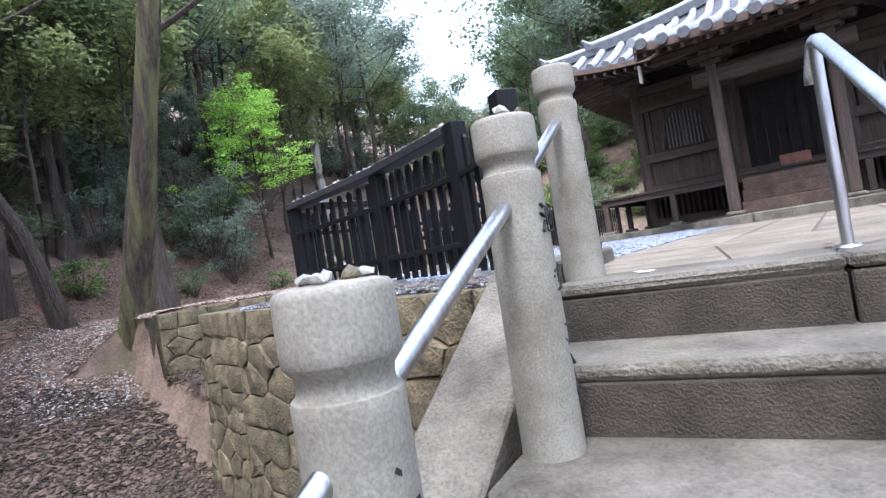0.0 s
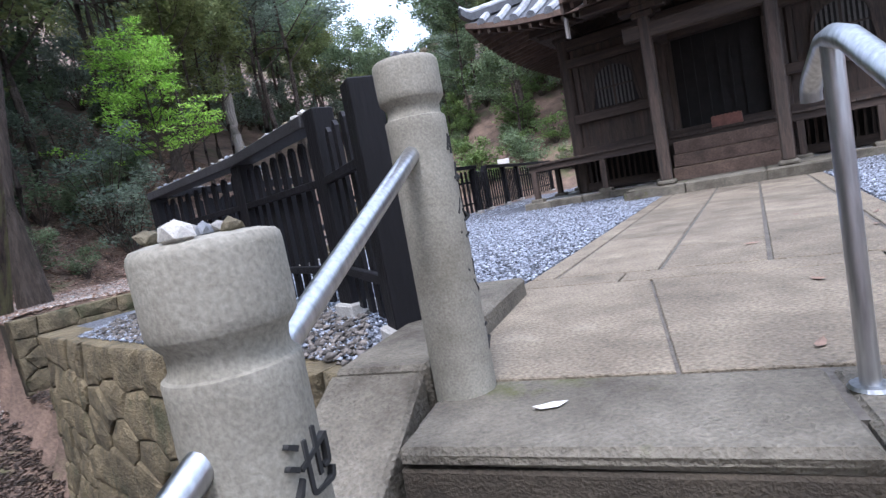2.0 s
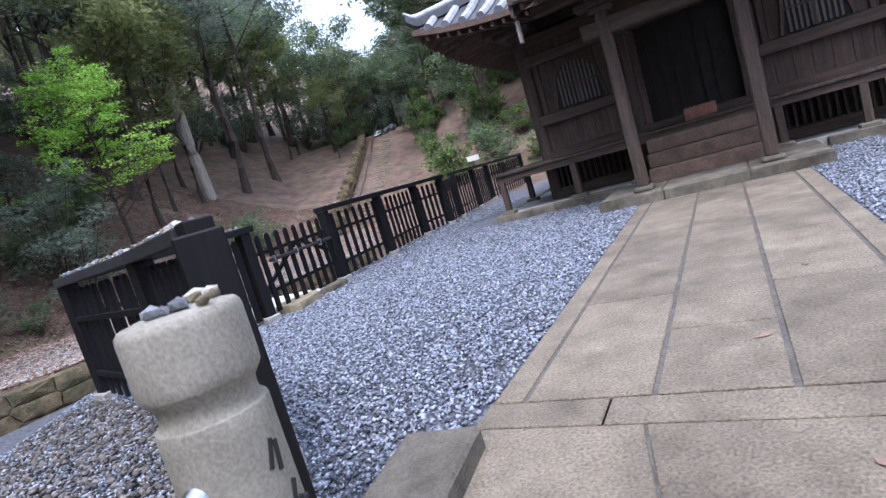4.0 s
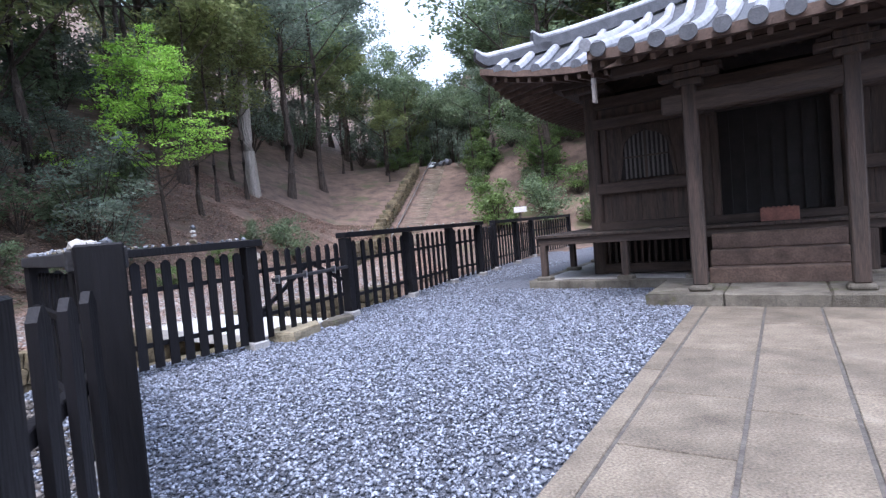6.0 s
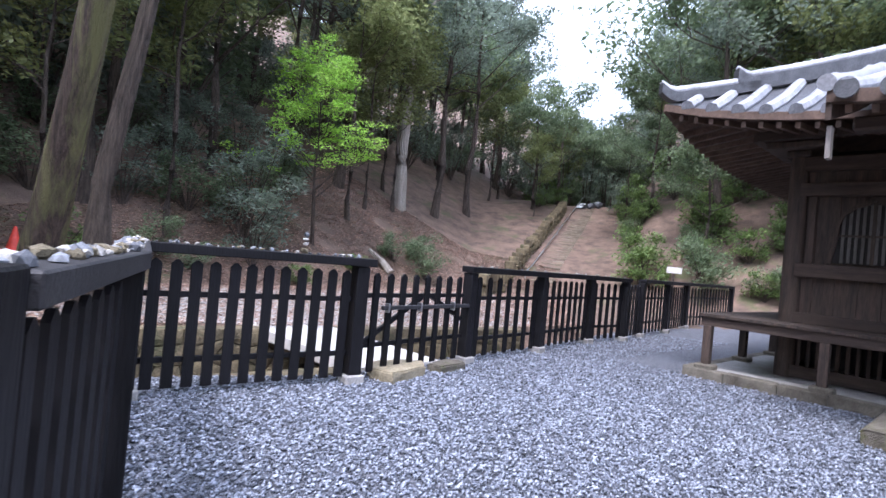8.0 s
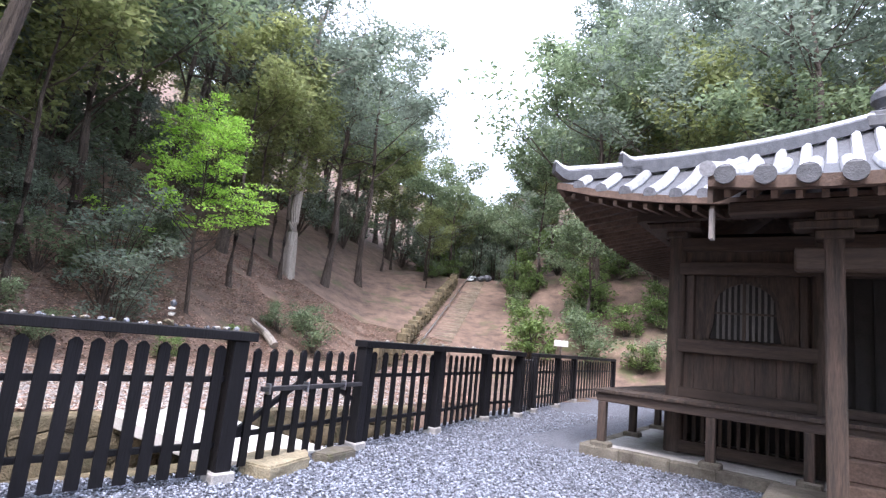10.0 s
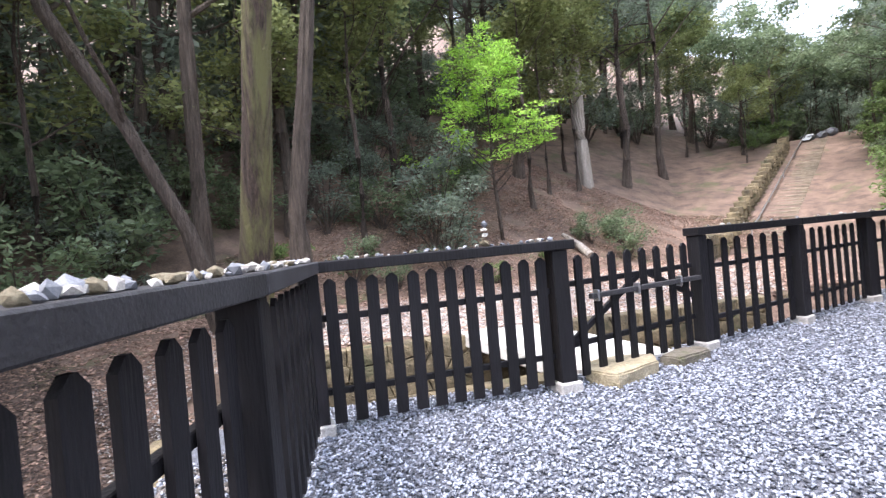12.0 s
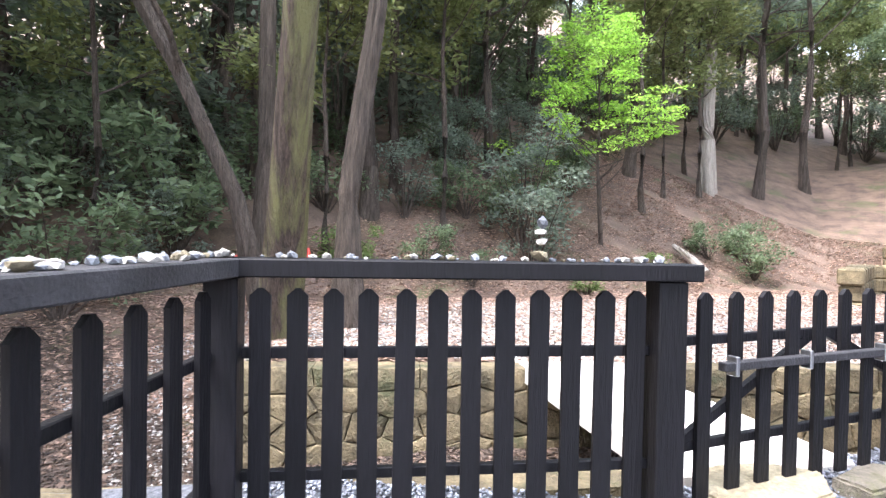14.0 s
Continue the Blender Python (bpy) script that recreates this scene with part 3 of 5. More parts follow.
shrub_a = make_shrub("green_shrub", 1.5, 1.1, M_SHRUB, "bright green leafy shrub on the bank", 5, 90, 0.06)
shrub_b = make_shrub("dark_shrub", 1.8, 1.5, M_LEAF, "dark green evergreen shrub on the slope", 6, 90, 0.06)
shrub_c = make_shrub("grey_green_shrub", 2.2, 2.4, M_LEAFB, "tall grey-green shrub on the slope", 7, 120, 0.06)
put(shrub_a, 8.5, 21.5)
put(shrub_b, -2.9, 17.7, 0, 0.9)
put(shrub_c, -6.9, 13.0)
rng = random.Random(5)
for x, y, k, s in ((-3.4, 18.4, 1, 0.9), (-4.2, 17.6, 1, 0.8), (-4.9, 15.6, 0, 0.5), (-7.8, 13.6, 2, 1.3), (-8.6, 14.2, 1, 1.3), (-9.6, 13.3, 1, 1.2),
                   (-10.5, 12.0, 2, 1.0), (-8.3, 11.0, 1, 0.8), (-9.4, 9.9, 0, 0.8), (-7.4, 11.6, 1, 0.6), (-11.5, 10.5, 1, 1.2), (-12.5, 8.0, 1, 1.0), (-10.8, 7.4, 2, 0.8),
                   (-5.4, 13.2, 0, 0.5), (-8.9, 16.5, 1, 1.2), (-11.8, 15.0, 2, 1.1), (-13.5, 5.0, 1, 1.1), (-10.2, 4.2, 1, 1.0), (-9.0, 3.0, 0, 0.7), (-12, 1.5, 2, 0.9)):
    put_copy((shrub_a, shrub_b, shrub_c)[k], x, y, rng.uniform(0, 6), s)
for i in range(110):
    x, y = rng.uniform(4.6, 22), rng.uniform(16.5, 32)
    if seg_side(x, y, (4.6, 20.2), (16.0, 16.0))[0] < 0.6 or x < 4.6 + 0.2 * (y - 20):
        continue
    put_copy((shrub_a, shrub_a, shrub_b, shrub_a)[i % 4], x, y, rng.uniform(0, 6), rng.uniform(0.8, 1.5))
for i in range(230):
    x, y = rng.uniform(-24, 3), rng.uniform(3, 42)
    if seg_side(x, y, (-7.5, 8.5), (2.0, 21.0))[0] < (2.5 if x < -7.5 else 11) or i % 3 == 0:
        continue
    put_copy((shrub_b, shrub_c, shrub_b)[i % 3], x, y, rng.uniform(0, 6), rng.uniform(0.7, 1.2) if y < 22 else rng.uniform(1.2, 2.2))
for i in range(34):
    put_copy((shrub_c, shrub_b)[i % 2], rng.uniform(-31, -14), rng.uniform(2, 36), rng.uniform(0, 6), rng.uniform(2.0, 3.2))
for i in range(40):
    y = 31.5 + 0.40 * i
    x = 3.2 + 0.13 * (y - 20) + (1 if i % 2 else -1) * (1.5 + rng.uniform(0, 1.6) + 0.05 * (y - 20))
    put_copy((shrub_a, shrub_c, shrub_b, shrub_a)[i % 4], x, y, rng.uniform(0, 6), rng.uniform(0.5, 1.0))
for i in range(90):
    y = rng.uniform(35, 66)
    x = 5.0 + 0.13 * (y - 34) + rng.uniform(-1, 1) * (4 + 0.25 * (y - 33))
    if i % 3 == 0:
        put_copy(KINDS[i // 3 % 3], x, y, rng.uniform(0, 6), rng.uniform(0.45, 0.7))
    else:
        put_copy((shrub_a, shrub_c, shrub_b)[i // 3 % 3], x, y, rng.uniform(0, 6), rng.uniform(1.2, 2.4))
for x, y, s in ((-10.5, 3.2, 2.2), (-12.5, 5.2, 2.4), (-9.2, 1.0, 2.0), (-13, 2.5, 2.6), (-11.5, 7.6, 1.9), (-14.5, 6.5, 2.4), (-10.0, -1.0, 2.2), (-12.8, 9.4, 1.8), (-15, 9, 2.4), (-8.6, 3.6, 1.3), (-9.6, 5.8, 1.3)):
    put_copy(shrub_b if int(x * 2) % 2 else shrub_c, x, y, x, s)


def litter_spot(r):
    while True:
        x, y = lay(r.uniform(-11, 2.5), 0.5 + 22 * r.random() ** 1.2)
        if seg_side(x, y, BANK[0], BANK[-1])[0] > 0.25 and (y > 8.0 or x < -6):
            return x, y, ground_z(x, y) + 0.012


litter = scatter_stones("leaf_litter", 105000, litter_spot, (0.030, 0.070), M_LITTER, "dry reddish-brown fallen leaves and chips on the forest floor", 0.16)
litter["category"] = "leaves"


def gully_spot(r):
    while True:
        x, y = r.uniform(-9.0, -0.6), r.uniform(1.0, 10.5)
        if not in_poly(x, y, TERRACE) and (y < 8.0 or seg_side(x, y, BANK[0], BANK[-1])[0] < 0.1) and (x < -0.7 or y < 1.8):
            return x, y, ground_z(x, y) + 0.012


# this litter is coloured dark to stand for shade down in the gully
gully_litter = scatter_stones("leaf_litter", 48000, gully_spot, (0.025, 0.065), M_SHADELEAF, "dry brown leaves and twigs, darkened for the shaded gully floor", 0.16)
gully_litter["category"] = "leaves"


def gravel_spot(r):
    while True:
        x, y = r.uniform(-2, 8), r.uniform(2.3, 15)
        w, l, b = x * 0.799 - y * 0.602, x * 0.602 + y * 0.799, U.dot((x, y, 0)) / S
        if not in_poly(x, y, TERRACE) or (-1.03 < w < 0.83 and l > 3.3) or l > 10.4 and w > -4.6:
            continue
        if l < 3.62 and w > -1.06 or b < 2.82 and V.dot((x, y, 0)) / S > -0.68:
            continue
        if r.random() > min(1.0, 22 / ((x - 1.2) ** 2 + (y - 3.4) ** 2 + 1)):
            continue
        return x, y, -0.006 + 0.012 * r.random()


scatter_stones("loose_gravel", 120000, gravel_spot, (0.009, 0.025), M_GRAVELSTONE, "loose blue-grey crushed gravel on the terrace", 0.6)


def yard_spot(r):
    while True:
        px, py = r.uniform(-8, 1.5), r.uniform(5.5, 19)
        x, y = lay(px, py)
        if seg_side(x, y, BANK[0], BANK[-1])[0] > 0.35 and seg_side(px, py, (-7.5, 8.5), (2.0, 21.0))[0] < 0.5 * r.random() and r.random() < 14 / ((px + 2) ** 2 + (py - 8) ** 2 + 8):
            return x, y, ground_z(x, y) + 0.008


scatter_stones("yard_gravel", 42000, yard_spot, (0.016, 0.042), M_YARD, "pale grey gravel and chips on the yard beyond the channel", 0.5)


# ---- steps, paving and stone posts ----
stair = thing("stone_stairs", GRID, "worn granite steps with mossy treads up to the terrace", "steps", kind="structure")
for i in range(8):
    b0, z0 = 1.48 - 0.335 * i, -0.18 * i
    cut = (-1.90, -1.10 + 0.22 * (i % 2), -0.35 - 0.15 * (i % 3), 0.45)
    for a0, a1 in zip(cut, cut[1:]):
        bm = bmesh.new()
        box(bm, a0 + 0.003, a1 - 0.003, b0, b0 + 0.42 + (0.0 if i else -0.08), z0 - 0.040, z0, 0.012)
        for v in bm.verts:
            v.co += Vector((0, random.uniform(-0.004, 0.004), random.uniform(-0.003, 0.003)))
        part("tread", bm, M_STEP, stair)
        # riser gets a darker stone than the tread, for stain and shade together
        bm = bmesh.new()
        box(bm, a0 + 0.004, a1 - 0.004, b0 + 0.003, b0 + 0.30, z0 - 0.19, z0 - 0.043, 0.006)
        part("riser", bm, M_RISER, stair, "damp stained riser stone with shade in its dark colour")
bm = bmesh.new()
box(bm, -1.88, 0.43, -1.2, 1.78, -2.2, -1.5)
for i in range(8):
    box(bm, -1.88, 0.43, 1.52 - 0.335 * i, 1.80, -0.25 - 0.18 * i, -0.185 - 0.18 * i)
part("stair_core", bm, M_WALLCORE, stair)

pavement = thing("pavement", Matrix(), "buff stone slab paving leading to the hall", "paving", kind="structure")
bm = bmesh.new()
PD, PR = Vector((0.602, 0.799, 0)), Vector((0.799, -0.602, 0))
Q = lambda w, l: tuple((PR * w + PD * l)[:2])
GP = lambda a, b: tuple(G(a, b)[:2])
prism(bm, [GP(-1.90, 1.6), GP(0.45, 1.6), Q(1.6, 3.60), Q(-1.02, 3.60)], -0.2, -0.010)
part("bedding", bm, M_JOINT, pavement)
bm = bmesh.new()
prism(bm, [Q(-1.02, 3.4), Q(0.82, 3.4), Q(0.82, 9.1), Q(-1.02, 9.1)], -0.2, -0.010)
part("bedding", bm, M_JOINT, pavement)


def slab(outline, z0=-0.1, z1=0.0, name="slab", mat=None):
    bm = bmesh.new()
    prism(bm, outline, z0, z1)
    es = [e for e in bm.edges if all(abs(v.co.z - z1) < 1e-5 for v in e.verts)]
    bmesh.ops.bevel(bm, geom=es, offset=0.004, segments=1, affect="EDGES", profile=0.5)
    for v in bm.verts:
        v.co.z += 0.002 * noise.noise(v.co * 3)
    return part(name, bm, mat or M_PAVE, pavement)


for p0, p1, w0, w1 in ((-1.90, -1.375, -1.03, -0.345), (-1.365, 0.05, -0.335, 0.62), (0.06, 0.45, 0.63, 1.60)):
    slab([GP(p0, 1.835), GP(p1, 1.835), Q(w1, 3.38), Q(w0, 3.38)])
for w0, w1 in ((-1.03, -0.50), (-0.49, 0.55), (0.56, 1.60)):
    slab([Q(w0, 3.392), Q(w1, 3.392), Q(w1, 3.592), Q(w0, 3.592)])
COLS = [(-1.03, -0.88, (6.2,)), (-0.87, -0.335, (4.87, 5.72, 6.86, 7.8)), (-0.325, 0.145, (4.28, 5.54, 6.30, 6.98, 7.9)),
        (0.155, 0.66, (4.85, 5.97, 7.26, 8.2)), (0.67, 0.83, (5.6, 7.4))]
for w0, w1, cuts in COLS:
    prev = 3.60
    for c in list(cuts) + [8.80]:
        slab([Q(w0 + 0.007, prev + 0.007), Q(w1 - 0.007, prev + 0.007), Q(w1 - 0.007, c - 0.007), Q(w0 + 0.007, c - 0.007)])
        prev = c

# coping beside the steps, level on the terrace and then sloping down with the treads
for side, a0, a1 in (("left", -2.20, -1.93), ("right", 0.46, 0.72)):
    cop = thing("stone_coping", GRID, "squared granite coping stone beside the steps", "kerb", "step copings")
    bm = bmesh.new()
    box(bm, a0, a1, 1.75, 2.80, -0.25, 0.075, 0.012)
    part("level_stone", bm, M_STEP, cop)
    bm = bmesh.new()
    k = 0.18 / 0.335
    for b0, b1 in ((0.55, 1.74), (-0.70, 0.54)):
        vs = box(bm, a0, a1, b0 + 0.003, b1 - 0.003, -0.45, 0.075, 0.012)
        for v in vs:
            v.co.z -= k * (1.74 - v.co.y)
    part("sloping_stone", bm, M_STEP, cop)

PILLARS = [(-1.83, 0.34, -0.72, 1.17, 0.655), (-1.81, 1.05, -0.36, 1.13, 0.640), (-1.85, 1.78, 0.0, 1.07, 0.60)]


def glyph(bm, strokes, m):
    for x, z, dx, dz, w in strokes:
        d = Vector((dx, 0, dz))
        mm = m @ Matrix.Translation((x, 0, z)) @ Matrix.Rotation(-math.atan2(dz, dx), 4, "Y")
        vs = box(bm, 0, d.length, -0.004, 0.003, -w / 2, w / 2, 0, mm)


for i, (a, b, z, tall, hole) in enumerate(PILLARS):
    pil = thing("stone_post", Matrix.Translation(G(a, b, z)) @ Matrix.Scale(tall, 4), "round weathered granite post with a grooved cap and engraved characters", "post", "stone posts beside the steps")
    bm = bmesh.new()
    lathe(bm, [(0.084, -0.05), (0.084, 0.0), (0.082, 0.3), (0.0795, 0.700), (0.0800, 0.728), (0.0785, 0.733), (0.0735, 0.735), (0.0700, 0.742), (0.0690, 0.752), (0.0705, 0.764), (0.0825, 0.779), (0.0845, 0.783),
               (0.0855, 0.800), (0.0855, 0.868), (0.0840, 0.876), (0.0790, 0.882), (0.060, 0.886), (0.01, 0.888)], 40, 0.003)
    part("shaft", bm, M_PILLAR, pil, smooth=True)
    # characters worn beyond reading stand down the side that faces the steps
    face = Matrix.Rotation(-HEAD + radians(0), 4, "Z")
    for k in range(1 if i == 1 else 0, 4):
        zz = 0.60 - 0.155 * k
        bm = bmesh.new()
        for s in range(5):
            x, z2 = random.uniform(-0.028, 0.012), zz + random.uniform(-0.045, 0.04)
            ang = random.choice((0.1, 1.4, 0.9, -0.7)) + random.uniform(-0.2, 0.2)
            L = random.uniform(0.022, 0.05)
            y = math.sqrt(max(0.0, 0.0805 ** 2 - x * x))
            glyph(bm, [(x, z2, math.cos(ang) * L, math.sin(ang) * L, 0.007)], face @ Matrix.Translation((0, 0, 0)) @ Matrix.Rotation(radians(90), 4, "Z") @ Matrix.Translation((0, -y + 0.002, 0)))
        part("character", bm, M_INK, pil)
    if i == 1:
        fc = bpy.data.curves.new("character", "FONT")
        fc.body, fc.size, fc.extrude, fc.align_x = "\u6c60", 0.085, 0.004, "CENTER"
        tmp = bpy.data.objects.new("character", fc)
        glyph_me = bpy.data.meshes.new_from_object(tmp)
        bpy.data.objects.remove(tmp)
        glyph_me.materials.append(M_INK)
        piece("character", glyph_me, pil, face @ Matrix.Rotation(radians(90), 4, "Z") @ Matrix.Translation((0.0, -0.0785, 0.575)) @ Matrix.Rotation(radians(90), 4, "X"))

# steel handrail threaded through the stone posts
rail = thing("steel_handrail", Matrix(), "brushed steel tube handrail through the stone posts", "handrail")
tops = [G(a, b, z + hole) for a, b, z, tall, hole in PILLARS]
pts = [tops[0] + (tops[0] - tops[1]) * 1.3, tops[0], tops[1], tops[2]]
for p, q in zip(pts, pts[1:]):
    bm = bmesh.new()
    tube(bm, [p, q], [0.023, 0.023], 16)
    part("tube", bm, M_STEEL, rail, smooth=True)
mid = thing("steel_handrail", Matrix(), "brushed steel handrail on posts with a down-turned end", "handrail")
bm = bmesh.new()
a = -1.06
tube(bm, [G(a, 1.872, 0.515), G(a, 1.868, 0.535), G(a, 1.855, 0.550), G(a, 1.835, 0.562), G(a, 1.74, 0.605), G(a, 1.69, 0.605), G(a, 1.62, 0.588), G(a, 0.4, 0.00), G(a, -0.7, -0.53)], [0.023] * 9, 16)
part("tube", bm, M_STEEL, mid, smooth=True)
for b, z, h in ((1.71, 0.0, 0.600), (0.30, -0.72, 0.67)):
    bm = bmesh.new()
    tube(bm, [G(a, b, z), G(a, b, z + h)], [0.020, 0.020], 16)
    post = part("post", bm, M_STEEL, mid, smooth=True)
    bm = bmesh.new()
    bmesh.ops.create_cone(bm, cap_ends=True, segments=20, radius1=0.043, radius2=0.038, depth=0.008, matrix=Matrix.Translation(G(a, b, z + 0.004)))
    part("base_flange", bm, M_STEEL, post)

# ---- retaining walls of fitted field stones ----
def clip_half(poly, m, n):
    """Keep the part of a convex polygon on the side of m away from n."""
    out = []
    for p, q in zip(poly, poly[1:] + poly[:1]):
        dp, dq = (p - m).dot(n), (q - m).dot(n)
        if dp <= 0:
            out.append(p)
        if dp * dq < 0:
            out.append(p + (q - p) * (dp / (dp - dq)))
    return out


def stone_wall(name, p, q, z0, z1, label, big=0.34, seed=1, lean=0.06, limit=140):
    """Tight angular field stones: cells round jittered seeds, each a stone with its own face."""
    rng = random.Random(seed)
    p, q = Vector((*p, 0)), Vector((*q, 0))
    d = q - p
    L = d.length
    m = Matrix.Translation(p) @ Matrix.Rotation(math.atan2(d.y, d.x), 4, "Z")
    w = thing(name, m, label, "wall", kind="structure")
    bm = bmesh.new()
    for v in box(bm, 0, L, 0.06, 0.55, z0, z1 - 0.05):
        v.co.y -= lean * (z1 - v.co.z)
    part("wall_core", bm, M_WALLCORE, w)
    seeds = []
    z, row = z1 - big * 0.32, 0
    while z > z0 - big * 0.5:
        x = -rng.uniform(0, big)
        while x < L + big:
            seeds.append(Vector((x + rng.uniform(-0.10, 0.10) * big, z + rng.uniform(-0.20, 0.20) * big * (0.4 if row == 0 else 1))))
            x += big * rng.uniform(0.75, 1.75)
        z -= big * rng.uniform(0.62, 0.86)
        row += 1
    n = 0
    for c in seeds:
        poly = [Vector((0, z0)), Vector((L, z0)), Vector((L, z1)), Vector((0, z1))]
        for o in seeds:
            e = o - c
            if o is c or e.length > big * 3.5:
                continue
            e2 = Vector((e.x, e.y * 2.8))
            poly = clip_half(poly, (c + o) / 2 - e2.normalized() * 0.003, e2.normalized())
            if len(poly) < 3:
                break
        if len(poly) < 3 or n >= limit:
            continue
        mid = sum(poly, Vector((0, 0))) / len(poly)
        if max((v - mid).length for v in poly) < 0.05:
            continue
        fine = []
        for a, b in zip(poly, poly[1:] + poly[:1]):
            if (b - a).length < 0.012:
                continue
            fine.append(a)
            if (b - a).length > 0.12:
                t = (a + b) / 2
                if min(abs(t.y - z1), abs(t.x), abs(t.x - L)) > 0.01:
                    t = t + (mid - t).normalized() * rng.uniform(0.0, 0.010)
                fine.append(t)
        if len(fine) < 3:
            continue
        bm = bmesh.new()
        tilt, turn, out = rng.uniform(-0.07, 0.07), rng.uniform(-0.06, 0.06), rng.uniform(-0.012, 0.012)
        loops = []
        for shrink, y in ((0.0, 0.28), (0.0, 0.010), (0.008, 0.0), (0.05, -0.008)):
            ring = []
            for v in fine:
                e = mid - v
                u = v + e * min(0.6, shrink / max(e.length, 0.01))
                yy = y if y > 0.1 else y + out + tilt * (u.y - mid.y) + turn * (u.x - mid.x) + rng.uniform(-0.005, 0.005)
                ring.append(bm.verts.new((u.x, yy - lean * (z1 - u.y), u.y)))
            loops.append(ring)
        k = len(fine)
        for r0, r1 in zip(loops, loops[1:]):
            for a in range(k):
                bm.faces.new((r0[a], r0[(a + 1) % k], r1[(a + 1) % k], r1[a]))
        hub = bm.verts.new((mid.x, -0.014 + out - lean * (z1 - mid.y) + rng.uniform(-0.008, 0.006), mid.y))
        for a in range(k):
            bm.faces.new((loops[-1][a], loops[-1][(a + 1) % k], hub))
        bm.faces.new(loops[0])
        bmesh.ops.recalc_face_normals(bm, faces=bm.faces[:])
        part("stone", bm, M_WALLSTONE, w)
        n += 1
    return w


stone_wall("retaining_wall", (-1.95, 5.02), (0.43, 2.36), -2.0, -0.01, "ochre fitted-stone retaining wall of the terrace, mossy at its foot", 0.36, 3)
stone_wall("retaining_wall_side", (-2.76, 6.05), (-1.95, 5.04), -2.0, -0.01, "ochre fitted-stone side of the terrace wall", 0.34, 4)
stone_wall("channel_wall_near", (0.36, 9.56), (-2.74, 6.06), -1.1, -0.02, "low stone edge of the stream channel", 0.32, 5, 0.02)
stone_wall("channel_wall_far", (-4.2, 7.9), (-1.8, 10.2), -0.95, 0.03, "mossy ochre stone wall along the stream channel", 0.34, 6, 0.03)
stone_wall("channel_wall_upper", (-1.8, 10.2), (1.2, 13.06), -0.95, 0.03, "mossy stone wall along the upper channel", 0.36, 7, 0.03, limit=40)

# ---- black timber fence ----
def picket_mesh(h, w=0.075, t=0.022):
    bm = bmesh.new()
    out = [(-w / 2, 0), (w / 2, 0), (w / 2, h - 0.03), (w * 0.12, h), (-w * 0.12, h), (-w / 2, h - 0.03)]
    lo = [bm.verts.new((x, 0, z)) for x, z in out]
    hi = [bm.verts.new((x, t, z)) for x, z in out]
    n = len(out)
    for i in range(n):
        bm.faces.new((lo[i], lo[(i + 1) % n], hi[(i + 1) % n], hi[i]))
    bm.faces.new(lo[::-1])
    bm.faces.new(hi)
    bmesh.ops.recalc_face_normals(bm, faces=bm.faces[:])
    return mesh_of("picket", bm, M_FENCE)


def post_mesh(h, w=0.13):
    bm = bmesh.new()
    box(bm, -w / 2, w / 2, -w / 2, w / 2, 0.06, h, 0.006)
    return mesh_of("post", bm, M_FENCE)


def foot_mesh(w=0.19):
    bm = bmesh.new()
    box(bm, -w / 2, w / 2, -w / 2, w / 2, -0.06, 0.075, 0.012)
    return mesh_of("footing", bm, M_CONCRETE)


PICKET, PICKET_LOW, POST, FOOT = picket_mesh(0.975, 0.082), picket_mesh(0.95, 0.078), post_mesh(1.075), foot_mesh()


def fence_panel(p, q, count, cap=True, first=True, last=True, label="black-stained timber picket fence panel with a flat top rail", side=1, over=(0.0, 0.0), name="picket_fence", cap_mat=None):
    p, q = Vector((*p, 0)), Vector((*q, 0))
    d = q - p
    L = d.length
    m = Matrix.Translation(p) @ Matrix.Rotation(math.atan2(d.y, d.x), 4, "Z")
    f = thing(name, m, label, "fence", "fence panels")
    for on, x in ((first, 0), (last, L)):
        if on:
            piece("post", POST, f, Matrix.Translation((x, 0, 0)))
            piece("footing", FOOT, f, Matrix.Translation((x, 0, 0)))
    x0, x1 = 0.07, L - 0.07
    for i in range(count):
        x = x0 + (x1 - x0) * (i + 0.5) / count
        piece("picket", PICKET, f, Matrix.Translation((x, -0.011, 0.055)) @ Matrix.Rotation(random.uniform(-0.008, 0.008), 4, "Y"))
    for z in (0.265, 0.765):
        bm = bmesh.new()
        y = 0.034 * side
        box(bm, 0.05, L - 0.05, y - 0.018, y + 0.018, z - 0.022, z + 0.022, 0.004)
        part("rail", bm, M_FENCE, f)
    if cap:
        bm = bmesh.new()
        box(bm, -0.085 - over[0], L + 0.085 + over[1], -0.085, 0.085, 1.077, 1.150, 0.006)
        part("top_rail", bm, cap_mat or M_FENCE, f)
    return f


fence_panel(P1, P2, 12, over=(-0.02, 0.04), first=True)
fence_panel(PM, P1, 9, last=False, cap_mat=M_CAP, over=(-0.085, -0.04))
near_panel = fence_panel(PB, PM, 8, last=False, first=True, cap_mat=M_CAP, over=(-0.155, -0.085))
for o in near_panel.children:
    if o.name.startswith("post"):
        o.scale.z = 1.08
chain = [P3] + PFAR
for i, (p, q) in enumerate(zip(chain, chain[1:])):
    gate_gap = i == 3
    L = math.hypot(q[0] - p[0], q[1] - p[1])
    fence_panel(p, q, max(4, round(L / 0.235)), cap=not gate_gap, first=(i == 0 or True), last=(i == len(chain) - 2), over=(-0.085 if i else 0.0, 0.0 if i in (2, 7) else -0.085))
# short end panel that closes the fence against the steps
end = fence_panel(PA, PB, 4, cap=False, first=True, last=False, label="short black-stained picket end panel beside the steps")

